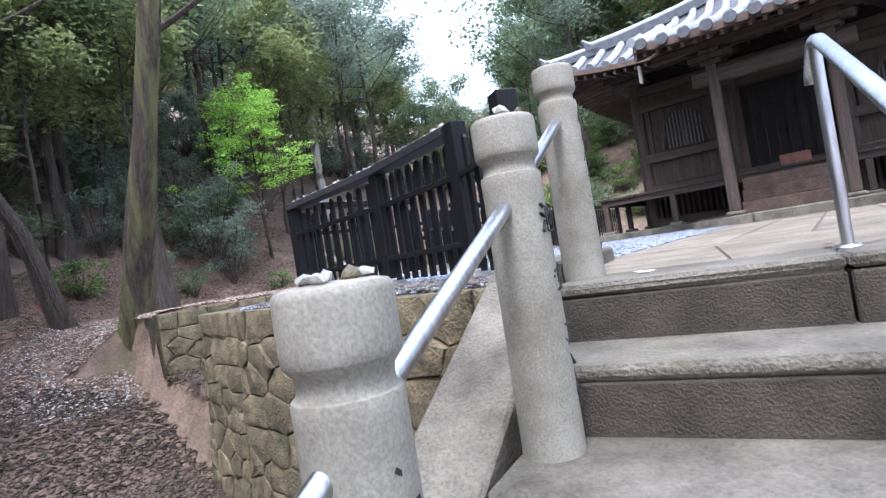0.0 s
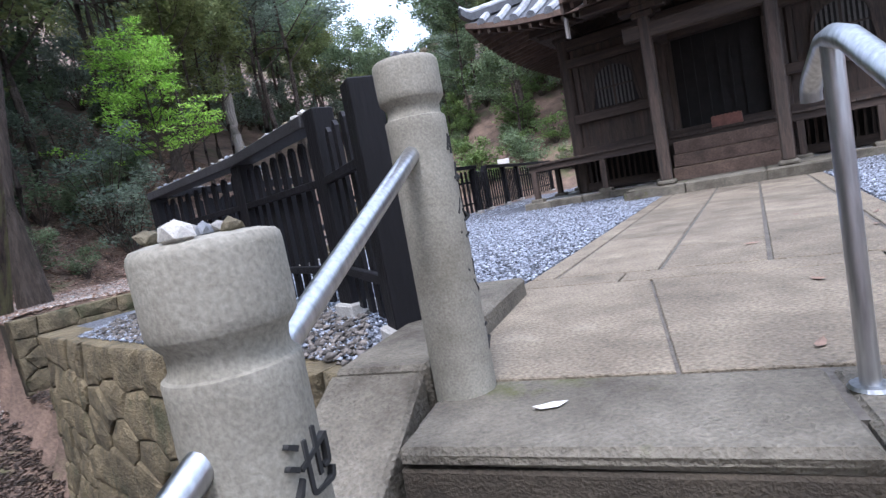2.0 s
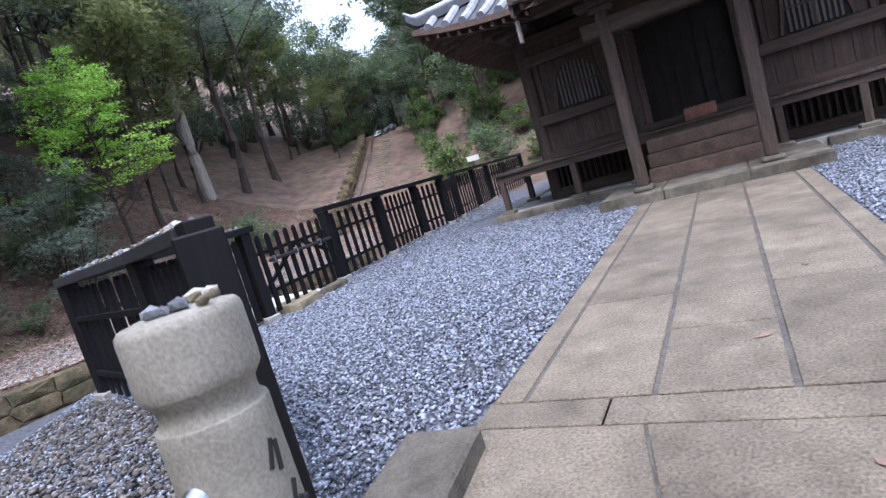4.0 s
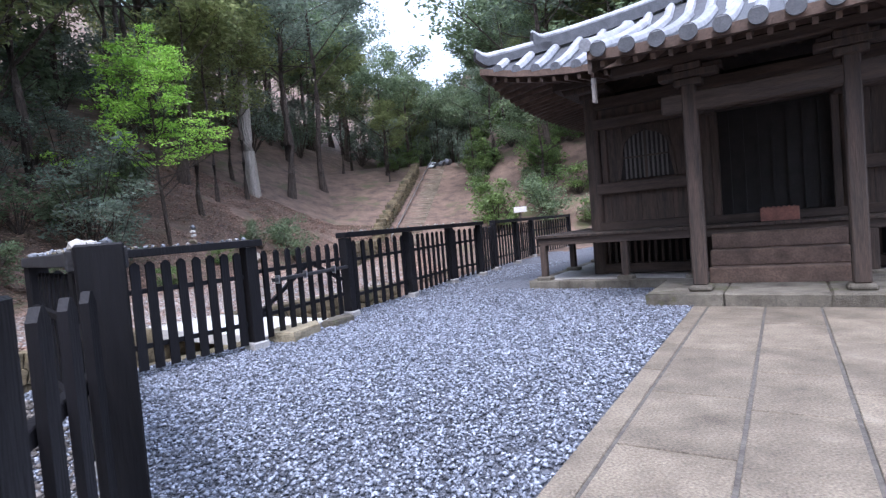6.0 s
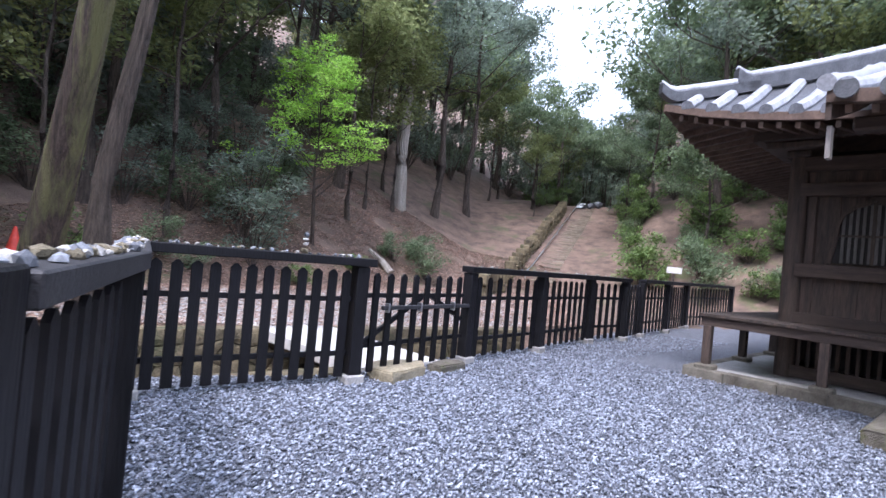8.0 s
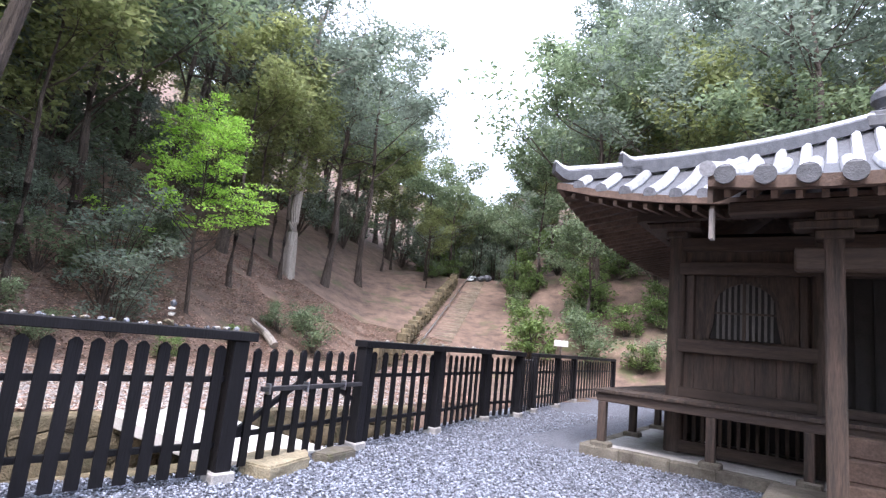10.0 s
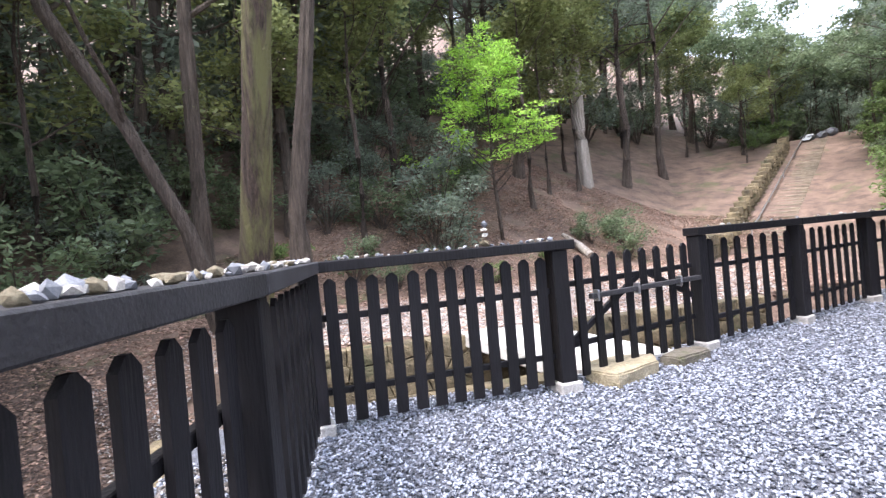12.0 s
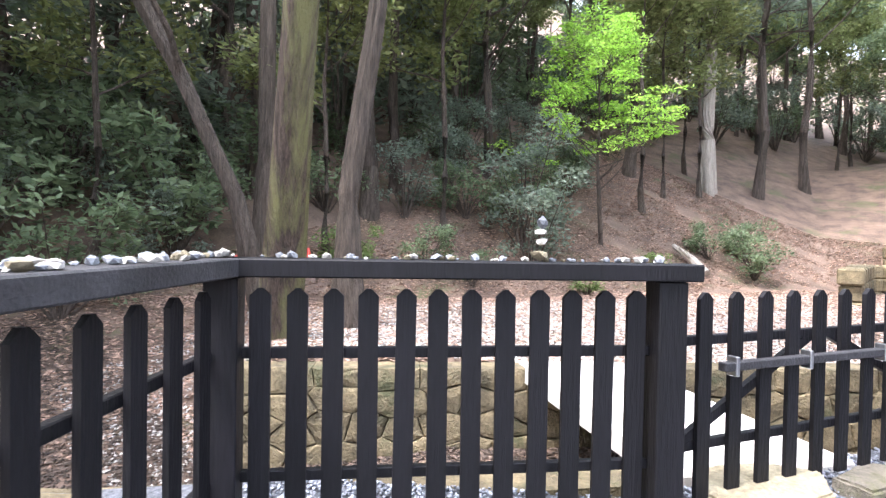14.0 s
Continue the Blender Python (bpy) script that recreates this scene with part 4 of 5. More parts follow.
gate = thing("picket_gate", Matrix.Translation((*P2, 0)) @ Matrix.Rotation(math.atan2(P3[1] - P2[1], P3[0] - P2[0]), 4, "Z"),
             "black-stained timber picket gate with a long bolt, closed", "gate")
L = math.hypot(P3[0] - P2[0], P3[1] - P2[1])
for i in range(8):
    piece("picket", PICKET_LOW, gate, Matrix.Translation((0.13 + (L - 0.26) * (i + 0.5) / 8, -0.011, 0.07)))
for z in (0.32, 0.80):
    bm = bmesh.new()
    box(bm, 0.09, L - 0.09, 0.014, 0.05, z - 0.022, z + 0.022, 0.004)
    part("rail", bm, M_FENCE, gate)
bm = bmesh.new()
beam(bm, (0.12, 0.03, 0.34), (L * 0.55, 0.03, 0.80), 0.03, 0.045)
part("brace", bm, M_FENCE, gate)
bm = bmesh.new()
beam(bm, (L * 0.6, 0.03, 0.80), (L - 0.1, 0.03, 0.52), 0.03, 0.045)
part("brace", bm, M_FENCE, gate)
bm = bmesh.new()
box(bm, 0.30, L - 0.02, -0.060, -0.014, 0.665, 0.705, 0.004)
bolt = part("bolt", bm, M_CAP, gate, "dark timber sliding bolt")
for x in (0.36, 0.86, 1.45):
    bm = bmesh.new()
    box(bm, x, x + 0.022, -0.066, -0.010, 0.640, 0.730, 0.003)
    part("staple", bm, M_STEEL, bolt)

# stepping stones at the gate and the pale bridge slab over the channel
for pts, h, mat, lab in ((((-0.30, 8.25), (-0.20, 8.00), (0.07, 7.88), (0.28, 8.42), (0.20, 8.66), (-0.06, 8.60)), 0.10, M_WALLPALE, "angular ochre stepping stone before the gate"),
                         (((0.24, 8.72), (0.42, 8.62), (0.62, 9.00), (0.52, 9.16), (0.34, 9.02)), 0.07, M_STEP, "flat dark stepping stone before the gate")):
    c = sum((Vector(p) for p in pts), Vector((0, 0))) / len(pts)
    bm = bmesh.new()
    prism(bm, [tuple(Vector(p) - c) for p in pts], -0.06, h)
    bmesh.ops.bevel(bm, geom=[e for e in bm.edges if e.verts[0].co.z > 0 and e.verts[1].co.z > 0], offset=0.014, segments=2, affect="EDGES")
    bmesh.ops.subdivide_edges(bm, edges=bm.edges[:], cuts=2, use_grid_fill=True)
    for v in bm.verts:
        v.co += Vector([noise.noise(v.co * 9 + Vector((k, 3, 1))) for k in (0, 5, 9)]) * 0.012
    ob = part("stepping_stone", bm, mat)
    ob.matrix_world = Matrix.Translation((c.x, c.y, 0.0))
    tagged(ob, lab, "stone")
bm = bmesh.new()
box(bm, 0.0, 3.1, -0.55, 0.55, -0.12, 0.03, 0.012)
bridge = part("bridge_slab", bm, M_WHITE)
bridge.matrix_world = Matrix.Translation((-0.02, 8.72, 0)) @ Matrix.Rotation(math.atan2(1.7, -2.1), 4, "Z")
tagged(bridge, "pale concrete slab bridging the stream channel behind the gate", "bridge")


# pebbles left on the rails and posts
def pebble_mesh(seed, mat):
    random.seed(seed)
    bm = bmesh.new()
    rock(bm, random.uniform(0.7, 1.2), random.uniform(0.6, 1.0), random.uniform(0.45, 0.75), 0.32, 1)
    return mesh_of("pebble", bm, mat)


PEBBLES = [pebble_mesh(k, (M_RIVER, M_RIVERB, M_RIVER, M_WALLPALE, M_RIVERB)[k % 5]) for k in range(15)]
random.seed(11)


def pebble(p, s, label="small rounded stone resting on the fence rail", group="stones on the fence"):
    ob = new("pebble", random.choice(PEBBLES))
    ob.matrix_world = Matrix.Translation(p) @ Matrix.Rotation(random.uniform(0, 6.28), 4, "Z") @ Matrix.Scale(s, 4)
    tagged(ob, label, "stone", group)


for p, q, n, lo, hi in ((P1, P2, 44, 0.022, 0.060), (PM, P1, 85, 0.022, 0.066), (PB, PM, 50, 0.025, 0.070), (P3, PFAR[0], 10, 0.025, 0.05), (PFAR[0], PFAR[1], 12, 0.025, 0.05), (PFAR[1], PFAR[2], 12, 0.025, 0.05)):
    for i in range(n):
        t = random.uniform(0.01, 0.99)
        s = random.uniform(lo, hi)
        d = (Vector(q) - Vector(p)).normalized()
        o = random.uniform(-0.05, 0.05)
        pebble((p[0] + (q[0] - p[0]) * t - d.y * o, p[1] + (q[1] - p[1]) * t + d.x * o, 1.150 + s * 0.22), s)
for k, (s, dz) in enumerate(((0.10, 0.03), (0.07, 0.085), (0.06, 0.125), (0.075, 0.165))):
    t = 0.69
    pebble((P1[0] + (P2[0] - P1[0]) * t + 0.004 * k, P1[1] + (P2[1] - P1[1]) * t, 1.15 + dz), s, "stone of a little balanced stack on the fence rail")
for a, b, z, tall, hole in PILLARS:
    for k in range(11):
        r, t = 0.07 * random.random() ** 0.6, random.uniform(0, 6.28)
        s = random.uniform(0.024, 0.046)
        pebble(G(a, b, z) + Vector((0, 0, 0.887 * tall + s * 0.2)) + Vector((math.cos(t) * r, math.sin(t) * r, 0)), s, "small grey stone resting on top of the stone post", "stones on the posts")


def corner_spot(r):
    while True:
        x, y = r.uniform(-2.7, 0.7), r.uniform(2.3, 7.0)
        if in_poly(x, y, [(0.42, 2.50), (-1.84, 5.08), (-1.95, 6.0), (-1.70, 6.55), (0.42, 3.7)]):
            return x, y, -0.004 + 0.02 * r.random()


scatter_stones("rubble", 2600, corner_spot, (0.018, 0.042), M_RUBBLE, "coarse brown-grey broken stone on the terrace corner", 0.55)
random.seed(19)
for k in range(16):
    bm = bmesh.new()
    L, w = random.uniform(0.03, 0.055), random.uniform(0.012, 0.02)
    pts = [bm.verts.new(v) for v in ((-L, 0, 0.004), (-L * 0.3, w, 0.002), (L * 0.6, w * 0.7, 0.003), (L, 0, 0.010), (L * 0.6, -w * 0.7, 0.003), (-L * 0.3, -w, 0.002))]
    mid_v = bm.verts.new((0, 0, 0.007))
    for i in range(6):
        bm.faces.new((pts[i], mid_v, pts[(i + 1) % 6]))
    leaf = part("fallen_leaf", bm, M_WHITE if k == 0 else M_LITTER)
    a, b = (-1.62, 1.66) if k == 0 else (random.uniform(-1.8, 0.4), random.uniform(1.6, 2.9)) if k < 9 else (random.uniform(-1.2, 0.6), random.uniform(3.2, 5.5))
    leaf.matrix_world = Matrix.Translation(G(a, b, 0.003)) @ Matrix.Rotation(random.uniform(0, 6), 4, "Z")
    tagged(leaf, "pale dry leaf lying on the stone step" if k == 0 else "small brown dry leaf lying on the paving", "leaf", "fallen leaves")


# ---- the hall ----
HALL = Matrix.Translation((5.36, 7.34, 0)) @ Matrix.Rotation(radians(-37.5), 4, "Z") @ Matrix.Scale(0.9, 4) @ Matrix.Translation((-0.1, -8.25, 0))
HB, HW, HF_ = 13.25, 2.75, 10.50     # centre, half width, front wall
VZ = 0.92                            # veranda floor
plinth = thing("hall_plinth", HALL, "low stone-edged earth plinth under the hall", "plinth", kind="structure")
bm = bmesh.new()
box(bm, -3.62, 3.62, 9.75, 16.9, -0.2, 0.135)
part("plinth_floor", bm, M_CONCRETE, plinth, "pale packed-earth floor")
x = -3.80
k = 0
random.seed(4)
for edge in ("front", "left", "right"):
    s, stop = 0.0, 7.6 if edge == "front" else 7.3
    while s < stop:
        l = min(random.uniform(0.45, 0.9), stop - s)
        if l < 0.08:
            break
        if not (edge == "front" and 2.35 < s + l / 2 < 5.25):
            bm = bmesh.new()
            if edge == "front":
                box(bm, -3.80 + s, -3.80 + s + l - 0.008, 9.58, 9.78, -0.12, 0.14, 0.018)
            elif edge == "left":
                box(bm, -3.80, -3.62, 9.79 + s, 9.79 + s + l - 0.008, -0.12, 0.14, 0.018)
            else:
                box(bm, 3.62, 3.80, 9.79 + s, 9.79 + s + l - 0.008, -0.12, 0.14, 0.018)
            for v in bm.verts:
                v.co += Vector((random.uniform(-0.008, 0.008), random.uniform(-0.012, 0.012), random.uniform(-0.008, 0.006)))
            part("edge_stone", bm, M_STEP, plinth)
        s += l
for a0, a1 in ((-1.45, -0.55), (-0.545, 0.52), (0.525, 1.45)):
    bm = bmesh.new()
    box(bm, a0, a1, 7.95, 9.60, -0.1, 0.15, 0.02)
    for v in bm.verts:
        v.co += Vector((random.uniform(-0.01, 0.01), random.uniform(-0.02, 0.02), random.uniform(-0.004, 0.004)))
    part("porch_slab", bm, M_STEP, plinth)

hall = thing("temple_hall", HALL, "old unpainted timber temple hall with a grey tiled roof", "temple")


def hpart(name, mat, make, parent=None, label="", smooth=False):
    bm = bmesh.new()
    make(bm)
    return part(name, bm, mat, parent or hall, label, smooth)


# columns
for a, b in [(s * w, f) for f in (HF_, 16.0) for s in (-1, 1) for w in (0.95, HW)] + [(s * HW, f) for s in (-1, 1) for f in (12.33, 14.17)]:
    hpart("column", M_WOOD, lambda bm: tube(bm, [(a, b, 0.14), (a, b, 3.25)], [0.125, 0.12], 16), smooth=True)
# wall boards between the columns
for i, (p, q) in enumerate((((-HW, HF_), (-0.95, HF_)), ((0.95, HF_), (HW, HF_)), ((-HW, 16.0), (HW, 16.0)), ((-HW, HF_), (-HW, 12.33)), ((-HW, 12.33), (-HW, 14.17)), ((-HW, 14.17), (-HW, 16.0)),
                          ((HW, HF_), (HW, 16.0)))):
    d = Vector((q[0] - p[0], q[1] - p[1], 0))
    L, t = d.length, math.atan2(q[1] - p[1], q[0] - p[0])
    m = Matrix.Translation((p[0], p[1], 0)) @ Matrix.Rotation(t, 4, "Z")
    n = max(6, round(L / 0.26))
    for k in range(n):
        for z0, z1, off in ((0.98, 1.58, 0.02), (1.74, 2.72, 0.035)):
            bm = bmesh.new()
            box(bm, L * k / n + 0.002, L * (k + 1) / n - 0.002, off - 0.015, off + 0.02 + random.uniform(0, 0.006), z0, z1, 0.003, m)
            part("board", bm, M_WOOD, hall)
    for z0, z1, w in ((0.92, 1.06, 0.10), (1.56, 1.75, 0.11), (2.70, 2.88, 0.11), (3.05, 3.25, 0.09)):
        hpart("beam", M_WOODH, lambda bm: box(bm, 0.0, L, -w, w * 0.6, z0, z1, 0.008, m))
    hpart("upper_panel", M_WOOD, lambda bm: box(bm, 0.05, L - 0.05, 0.0, 0.04, 2.88, 3.06, 0, m))
    for xx in (0.20, L - 0.20):
        hpart("jamb", M_WOOD, lambda bm: box(bm, xx - 0.045, xx + 0.045, -0.05, 0.05, 1.75, 2.70, 0.006, m))


def bell_window(m, w=0.84, h=0.86, bars=10):
    """A bell-topped window: a moulded frame round a row of pale upright bars."""
    win = tagged(new("bell_window"), "bell-shaped window with pale vertical bars")
    win.parent = hall
    win.matrix_local = m
    prof = [(-w * 0.56, 0), (-w * 0.50, h * 0.30), (-w * 0.47, h * 0.62), (-w * 0.40, h * 0.78), (-w * 0.24, h * 0.90), (-w * 0.08, h * 0.95), (0, h * 1.02),
            (w * 0.08, h * 0.95), (w * 0.24, h * 0.90), (w * 0.40, h * 0.78), (w * 0.47, h * 0.62), (w * 0.50, h * 0.30), (w * 0.56, 0)]
    bm = bmesh.new()
    for (x0, z0), (x1, z1) in zip(prof, prof[1:]):
        beam(bm, (x0, -0.02, z0), (x1, -0.02, z1), 0.05, 0.05)
    part("window_frame", bm, M_WOOD, win)
    bm = bmesh.new()
    vs = [bm.verts.new((x, 0.0, z)) for x, z in prof]
    bm.faces.new(vs)
    # behind bars, a near-black face stands in for the room's shade
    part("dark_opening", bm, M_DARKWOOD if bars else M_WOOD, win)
    for k in range(bars):
        x = -w * 0.44 + w * 0.88 * (k + 0.5) / bars
        top = h * (0.93 - 0.55 * (abs(x) / w) ** 2 * 1.6)
        bm = bmesh.new()
        box(bm, x - 0.017, x + 0.017, -0.022, -0.004, 0.01, top)
        part("bar", bm, M_BAR, win)
    for z in ((h * 0.42,) if bars else ()):
        bm = bmesh.new()
        box(bm, -w * 0.47, w * 0.47, -0.028, -0.003, z, z + 0.03)
        part("mid_rail", bm, M_WOOD, win)
    for x in (-0.012,):
        bm = bmesh.new()
        box(bm, x - 0.012, x + 0.03, -0.03, -0.002, 0.0, h * 0.96)
        part("mullion", bm, M_WOOD, win)
    return win


bell_window(Matrix.Translation((-1.85, HF_ - 0.01, 1.78)))
bell_window(Matrix.Translation((1.85, HF_ - 0.01, 1.78)))
bell_window(Matrix.Translation((-HW - 0.0, 11.42, 1.78)) @ Matrix.Rotation(radians(-90), 4, "Z"), bars=0)
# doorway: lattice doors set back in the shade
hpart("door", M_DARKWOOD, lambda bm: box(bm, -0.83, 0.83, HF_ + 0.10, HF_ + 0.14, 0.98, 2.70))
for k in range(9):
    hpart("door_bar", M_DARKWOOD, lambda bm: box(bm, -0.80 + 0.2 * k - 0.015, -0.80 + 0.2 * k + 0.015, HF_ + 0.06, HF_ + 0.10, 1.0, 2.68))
for z0, z1 in ((0.92, 1.04), (2.70, 2.92), (3.05, 3.25)):
    hpart("lintel", M_WOODH, lambda bm: box(bm, -0.95, 0.95, HF_ - 0.12, HF_ + 0.12, z0, z1, 0.008))
hpart("transom_panel", M_WOOD, lambda bm: box(bm, -0.9, 0.9, HF_ - 0.01, HF_ + 0.03, 2.92, 3.05))
for s in (-1, 1):
    hpart("door_jamb", M_WOOD, lambda bm: box(bm, s * 0.79 - 0.05, s * 0.79 + 0.05, HF_ - 0.07, HF_ + 0.12, 1.04, 2.70, 0.006))
# the inside is closed off by an added near-black block for the unlit room
hpart("unlit_room_block", M_DARKWOOD, lambda bm: box(bm, -2.6, 2.6, 10.9, 15.8, 0.3, 3.4))
# under-floor lattice
for (p, q) in (((-HW, HF_), (-0.95, HF_)), ((0.95, HF_), (HW, HF_)), ((-HW, 16.0), (-HW, HF_))):
    d = Vector((q[0] - p[0], q[1] - p[1], 0))
    n = round(d.length / 0.11)
    bm = bmesh.new()
    for k in range(n):
        c = Vector((p[0], p[1], 0)) + d * ((k + 0.5) / n)
        box(bm, c.x - 0.022, c.x + 0.022, c.y - 0.022, c.y + 0.022, 0.30, 0.86)
    part("underfloor_lattice", bm, M_WOOD, hall)
    hpart("ground_sill", M_WOODH, lambda bm: beam(bm, (p[0], p[1], 0.24), (q[0], q[1], 0.24), 0.16, 0.16))
# veranda
for k in range(24):
    a0 = -3.64 + 7.28 * k / 24
    if abs(a0 + 0.15) < 0.0:
        continue
    hpart("veranda_board", M_WOOD, lambda bm: box(bm, a0 + 0.002, a0 + 0.301, 9.62, HF_ - 0.12, VZ - 0.045, VZ + random.uniform(-0.004, 0.003), 0.003))
for k in range(19):
    b0 = HF_ - 0.10 + 5.9 * k / 19
    for s in (-1, 1):
        x0, x1 = sorted((s * 3.64, s * (HW + 0.12)))
        hpart("veranda_board", M_WOODH, lambda bm: box(bm, x0, x1, b0 + 0.002, b0 + 0.308, VZ - 0.045, VZ + random.uniform(-0.004, 0.003), 0.003))
for a0, a1, b0, b1 in ((-3.60, 3.60, 9.66, 9.76), (-3.60, -3.50, 9.78, 16.4), (3.50, 3.60, 9.78, 16.4)):
    hpart("veranda_joist", M_WOODH, lambda bm: box(bm, a0, a1, b0, b1, VZ - 0.17, VZ - 0.047, 0.006))
for a, b in [(a, 9.71) for a in (-3.52, -2.12, -1.08, 1.08, 2.12, 3.52)] + [(s * 3.55, b) for s in (-1, 1) for b in (11.3, 12.9, 14.5, 16.0)]:
    vp = hpart("veranda_post", M_WOOD, lambda bm: box(bm, a - 0.055, a + 0.055, b - 0.055, b + 0.055, 0.20, VZ - 0.17, 0.008))
    hpart("post_base", M_STEP, lambda bm: box(bm, a - 0.13, a + 0.13, b - 0.11, b + 0.11, 0.10, 0.205, 0.02), vp, "low stone footing")
# stone steps up to the door
for k, (b0, z1) in enumerate(((8.92, 0.36), (9.16, 0.58), (9.40, 0.80))):
    hpart("door_step", M_EAVE, lambda bm: box(bm, -0.80, 0.80, b0, 9.62, z1 - 0.22, z1, 0.014))
# porch columns, tie beam, brackets
for s in (-1, 1):
    hpart("porch_column", M_WOOD, lambda bm: box(bm, s * 0.82 - 0.085, s * 0.82 + 0.085, 8.17, 8.34, 0.22, 2.75, 0.018))
    hpart("column_base", M_STEP, lambda bm: box(bm, s * 0.82 - 0.14, s * 0.82 + 0.14, 8.11, 8.40, 0.14, 0.225, 0.03))
    hpart("rainbow_beam", M_WOODH, lambda bm: strip(bm, [(s * 0.82, 8.3 + 0.44 * k, 2.45 + 0.30 * math.sin(k / 5 * 1.57)) for k in range(6)], 0.12, 0.2))
    for w, z in ((0.16, 2.78), (0.34, 2.88), (0.16, 2.97)):
        hpart("bracket", M_WOOD, lambda bm: box(bm, s * 0.82 - w, s * 0.82 + w, 8.14, 8.37, z - 0.045, z + 0.045, 0.014))
hpart("porch_beam", M_WOODH, lambda bm: box(bm, -1.15, 1.15, 8.18, 8.33, 2.42, 2.66, 0.02))
hpart("porch_purlin", M_WOODH, lambda bm: box(bm, -1.75, 1.75, 8.16, 8.35, 3.02, 3.16, 0.02))
# brackets on the wall columns
for a, b in [(s * w, HF_) for s in (-1, 1) for w in (0.95, HW)] + [(-HW, 12.33), (-HW, 14.17), (-HW, 16.0)]:
    for w, z in ((0.15, 3.30), (0.36, 3.39), (0.15, 3.47)):
        hpart("bracket", M_WOOD, lambda bm: box(bm, a - w, a + w, b - w, b + w, z - 0.045, z + 0.045, 0.016))
for p, q in (((-3.2, 10.05), (3.2, 10.05)), ((-3.2, 10.05), (-3.2, 16.4)), ((3.2, 10.05), (3.2, 16.4))):
    hpart("eave_purlin", M_WOODH, lambda bm: beam(bm, (*p, 3.50), (*q, 3.50), 0.12, 0.13))

# ---- roof ----
EH = 4.15
APEX = 5.75


def eave_z(s):
    """Height of the eave at s from -1 to 1 along one side: level in the middle, lifted at the corners."""
    return 3.44 + 0.40 * abs(s) ** 3.2


def roof_pt(side, s, t, lift=0.0):
    """A point of the roof: side 0..3, s along the eave, t from the eave (0) to the top (1)."""
    w = EH * (1 - t) * s
    d = EH * (1 - t)
    ze = eave_z(s)
    z = ze + (APEX - ze) * (0.62 * t + 0.38 * t * t) + lift
    x, y = ((w, -d), (d, w), (-w, d), (-d, -w))[side]
    return Vector((x, HB + y, z))


def roof_skin(bm, lift, n=16, r=10, thick=0.07):
    for side in range(4):
        g = [[bm.verts.new(roof_pt(side, -1 + 2 * i / n, j / r, lift)) for i in range(n + 1)] for j in range(r + 1)]
        for j in range(r):
            for i in range(n):
                bm.faces.new((g[j][i], g[j][i + 1], g[j + 1][i + 1], g[j + 1][i]))
    bmesh.ops.remove_doubles(bm, verts=bm.verts[:], dist=0.001)


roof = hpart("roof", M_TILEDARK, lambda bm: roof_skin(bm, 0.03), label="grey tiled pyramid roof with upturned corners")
hpart("roof_soffit", M_EAVE, lambda bm: roof_skin(bm, -0.075), roof, "brown boarded underside of the eaves")
for side in range(4):
    hpart("eave_board", M_EAVE, lambda bm: strip(bm, [roof_pt(side, -1 + k / 8, 0, -0.03) for k in range(17)], 0.07, 0.10), roof)
rows = 25
for side in range(4):
    for k in range(1, rows):
        s = -1 + 2 * k / rows
        if side == 0 and abs(s) * EH < 1.55:
            t0 = 0.14
        else:
            t0 = -0.012
        w = s * EH
        top = 1 - abs(s) - 0.01
        if top < 0.05 or top <= t0:
            continue
        n = max(2, int((top - t0) * 11))
        pts = []
        for j in range(n + 1):
            t = t0 + (top - t0) * j / n
            d = max(0.001, 1 - t)
            pts.append(roof_pt(side, max(-1, min(1, s / d)), t, 0.055))
        bm = bmesh.new()
        fine, fr = [], []
        for p, q in zip(pts, pts[1:]):
            fine += [p, p.lerp(q, 0.94)]
            fr += [0.088, 0.080]
        tube(bm, fine + [pts[-1]], fr + [0.08], 8)
        row = part("round_tile", bm, M_TILE, roof, smooth=True)
# hip ridges, in two stages with upturned ends
for c in ((-1, 0), (1, 0), (-1, 2), (1, 2)):
    for t0, t1, h in ((0.02, 0.22, 0.14), (0.20, 0.97, 0.20)):
        pts = [roof_pt(c[1], c[0], t0 + (t1 - t0) * k / 10, h * 0.75) for k in range(11)]
        out = (pts[0] - pts[1]).normalized()
        pts.insert(0, pts[0] + out * 0.10 + Vector((0, 0, 0.05)))
        pts.insert(0, pts[0] + out * 0.12 + Vector((0, 0, 0.11)))
        hpart("hip_ridge", M_TILEDARK, lambda bm: strip(bm, pts, 0.15, h), roof)
        hpart("ridge_cap", M_TILE, lambda bm: tube(bm, [p + Vector((0, 0, h * 0.5 + 0.03)) for p in pts], [0.03, 0.05] + [0.065] * (len(pts) - 2), 10), roof, "pale grey round ridge tiles", True)
# finial
hpart("finial_base", M_TILEDARK, lambda bm: [box(bm, -0.42, 0.42, HB - 0.42, HB + 0.42, 5.62, 5.84, 0.03), box(bm, -0.30, 0.30, HB - 0.30, HB + 0.30, 5.84, 5.96, 0.03)], roof)


def jewel(bm):
    lathe(bm, [(0.22, 6.46), (0.26, 6.50), (0.18, 6.55), (0.20, 6.60), (0.27, 6.70), (0.26, 6.83), (0.17, 6.95), (0.06, 7.03), (0.01, 7.09)], 20)
    bmesh.ops.translate(bm, vec=(0, HB, -0.5), verts=bm.verts[:])


hpart("finial_jewel", M_TILEDARK, jewel, roof, "dark tiled jewel finial", True)
# porch roof
PZ = lambda b, a=0.0: 3.12 + 0.30 * (b - 7.40) + 0.025 * (b - 7.4) ** 2 + 0.08 * (abs(a) / 1.8) ** 3


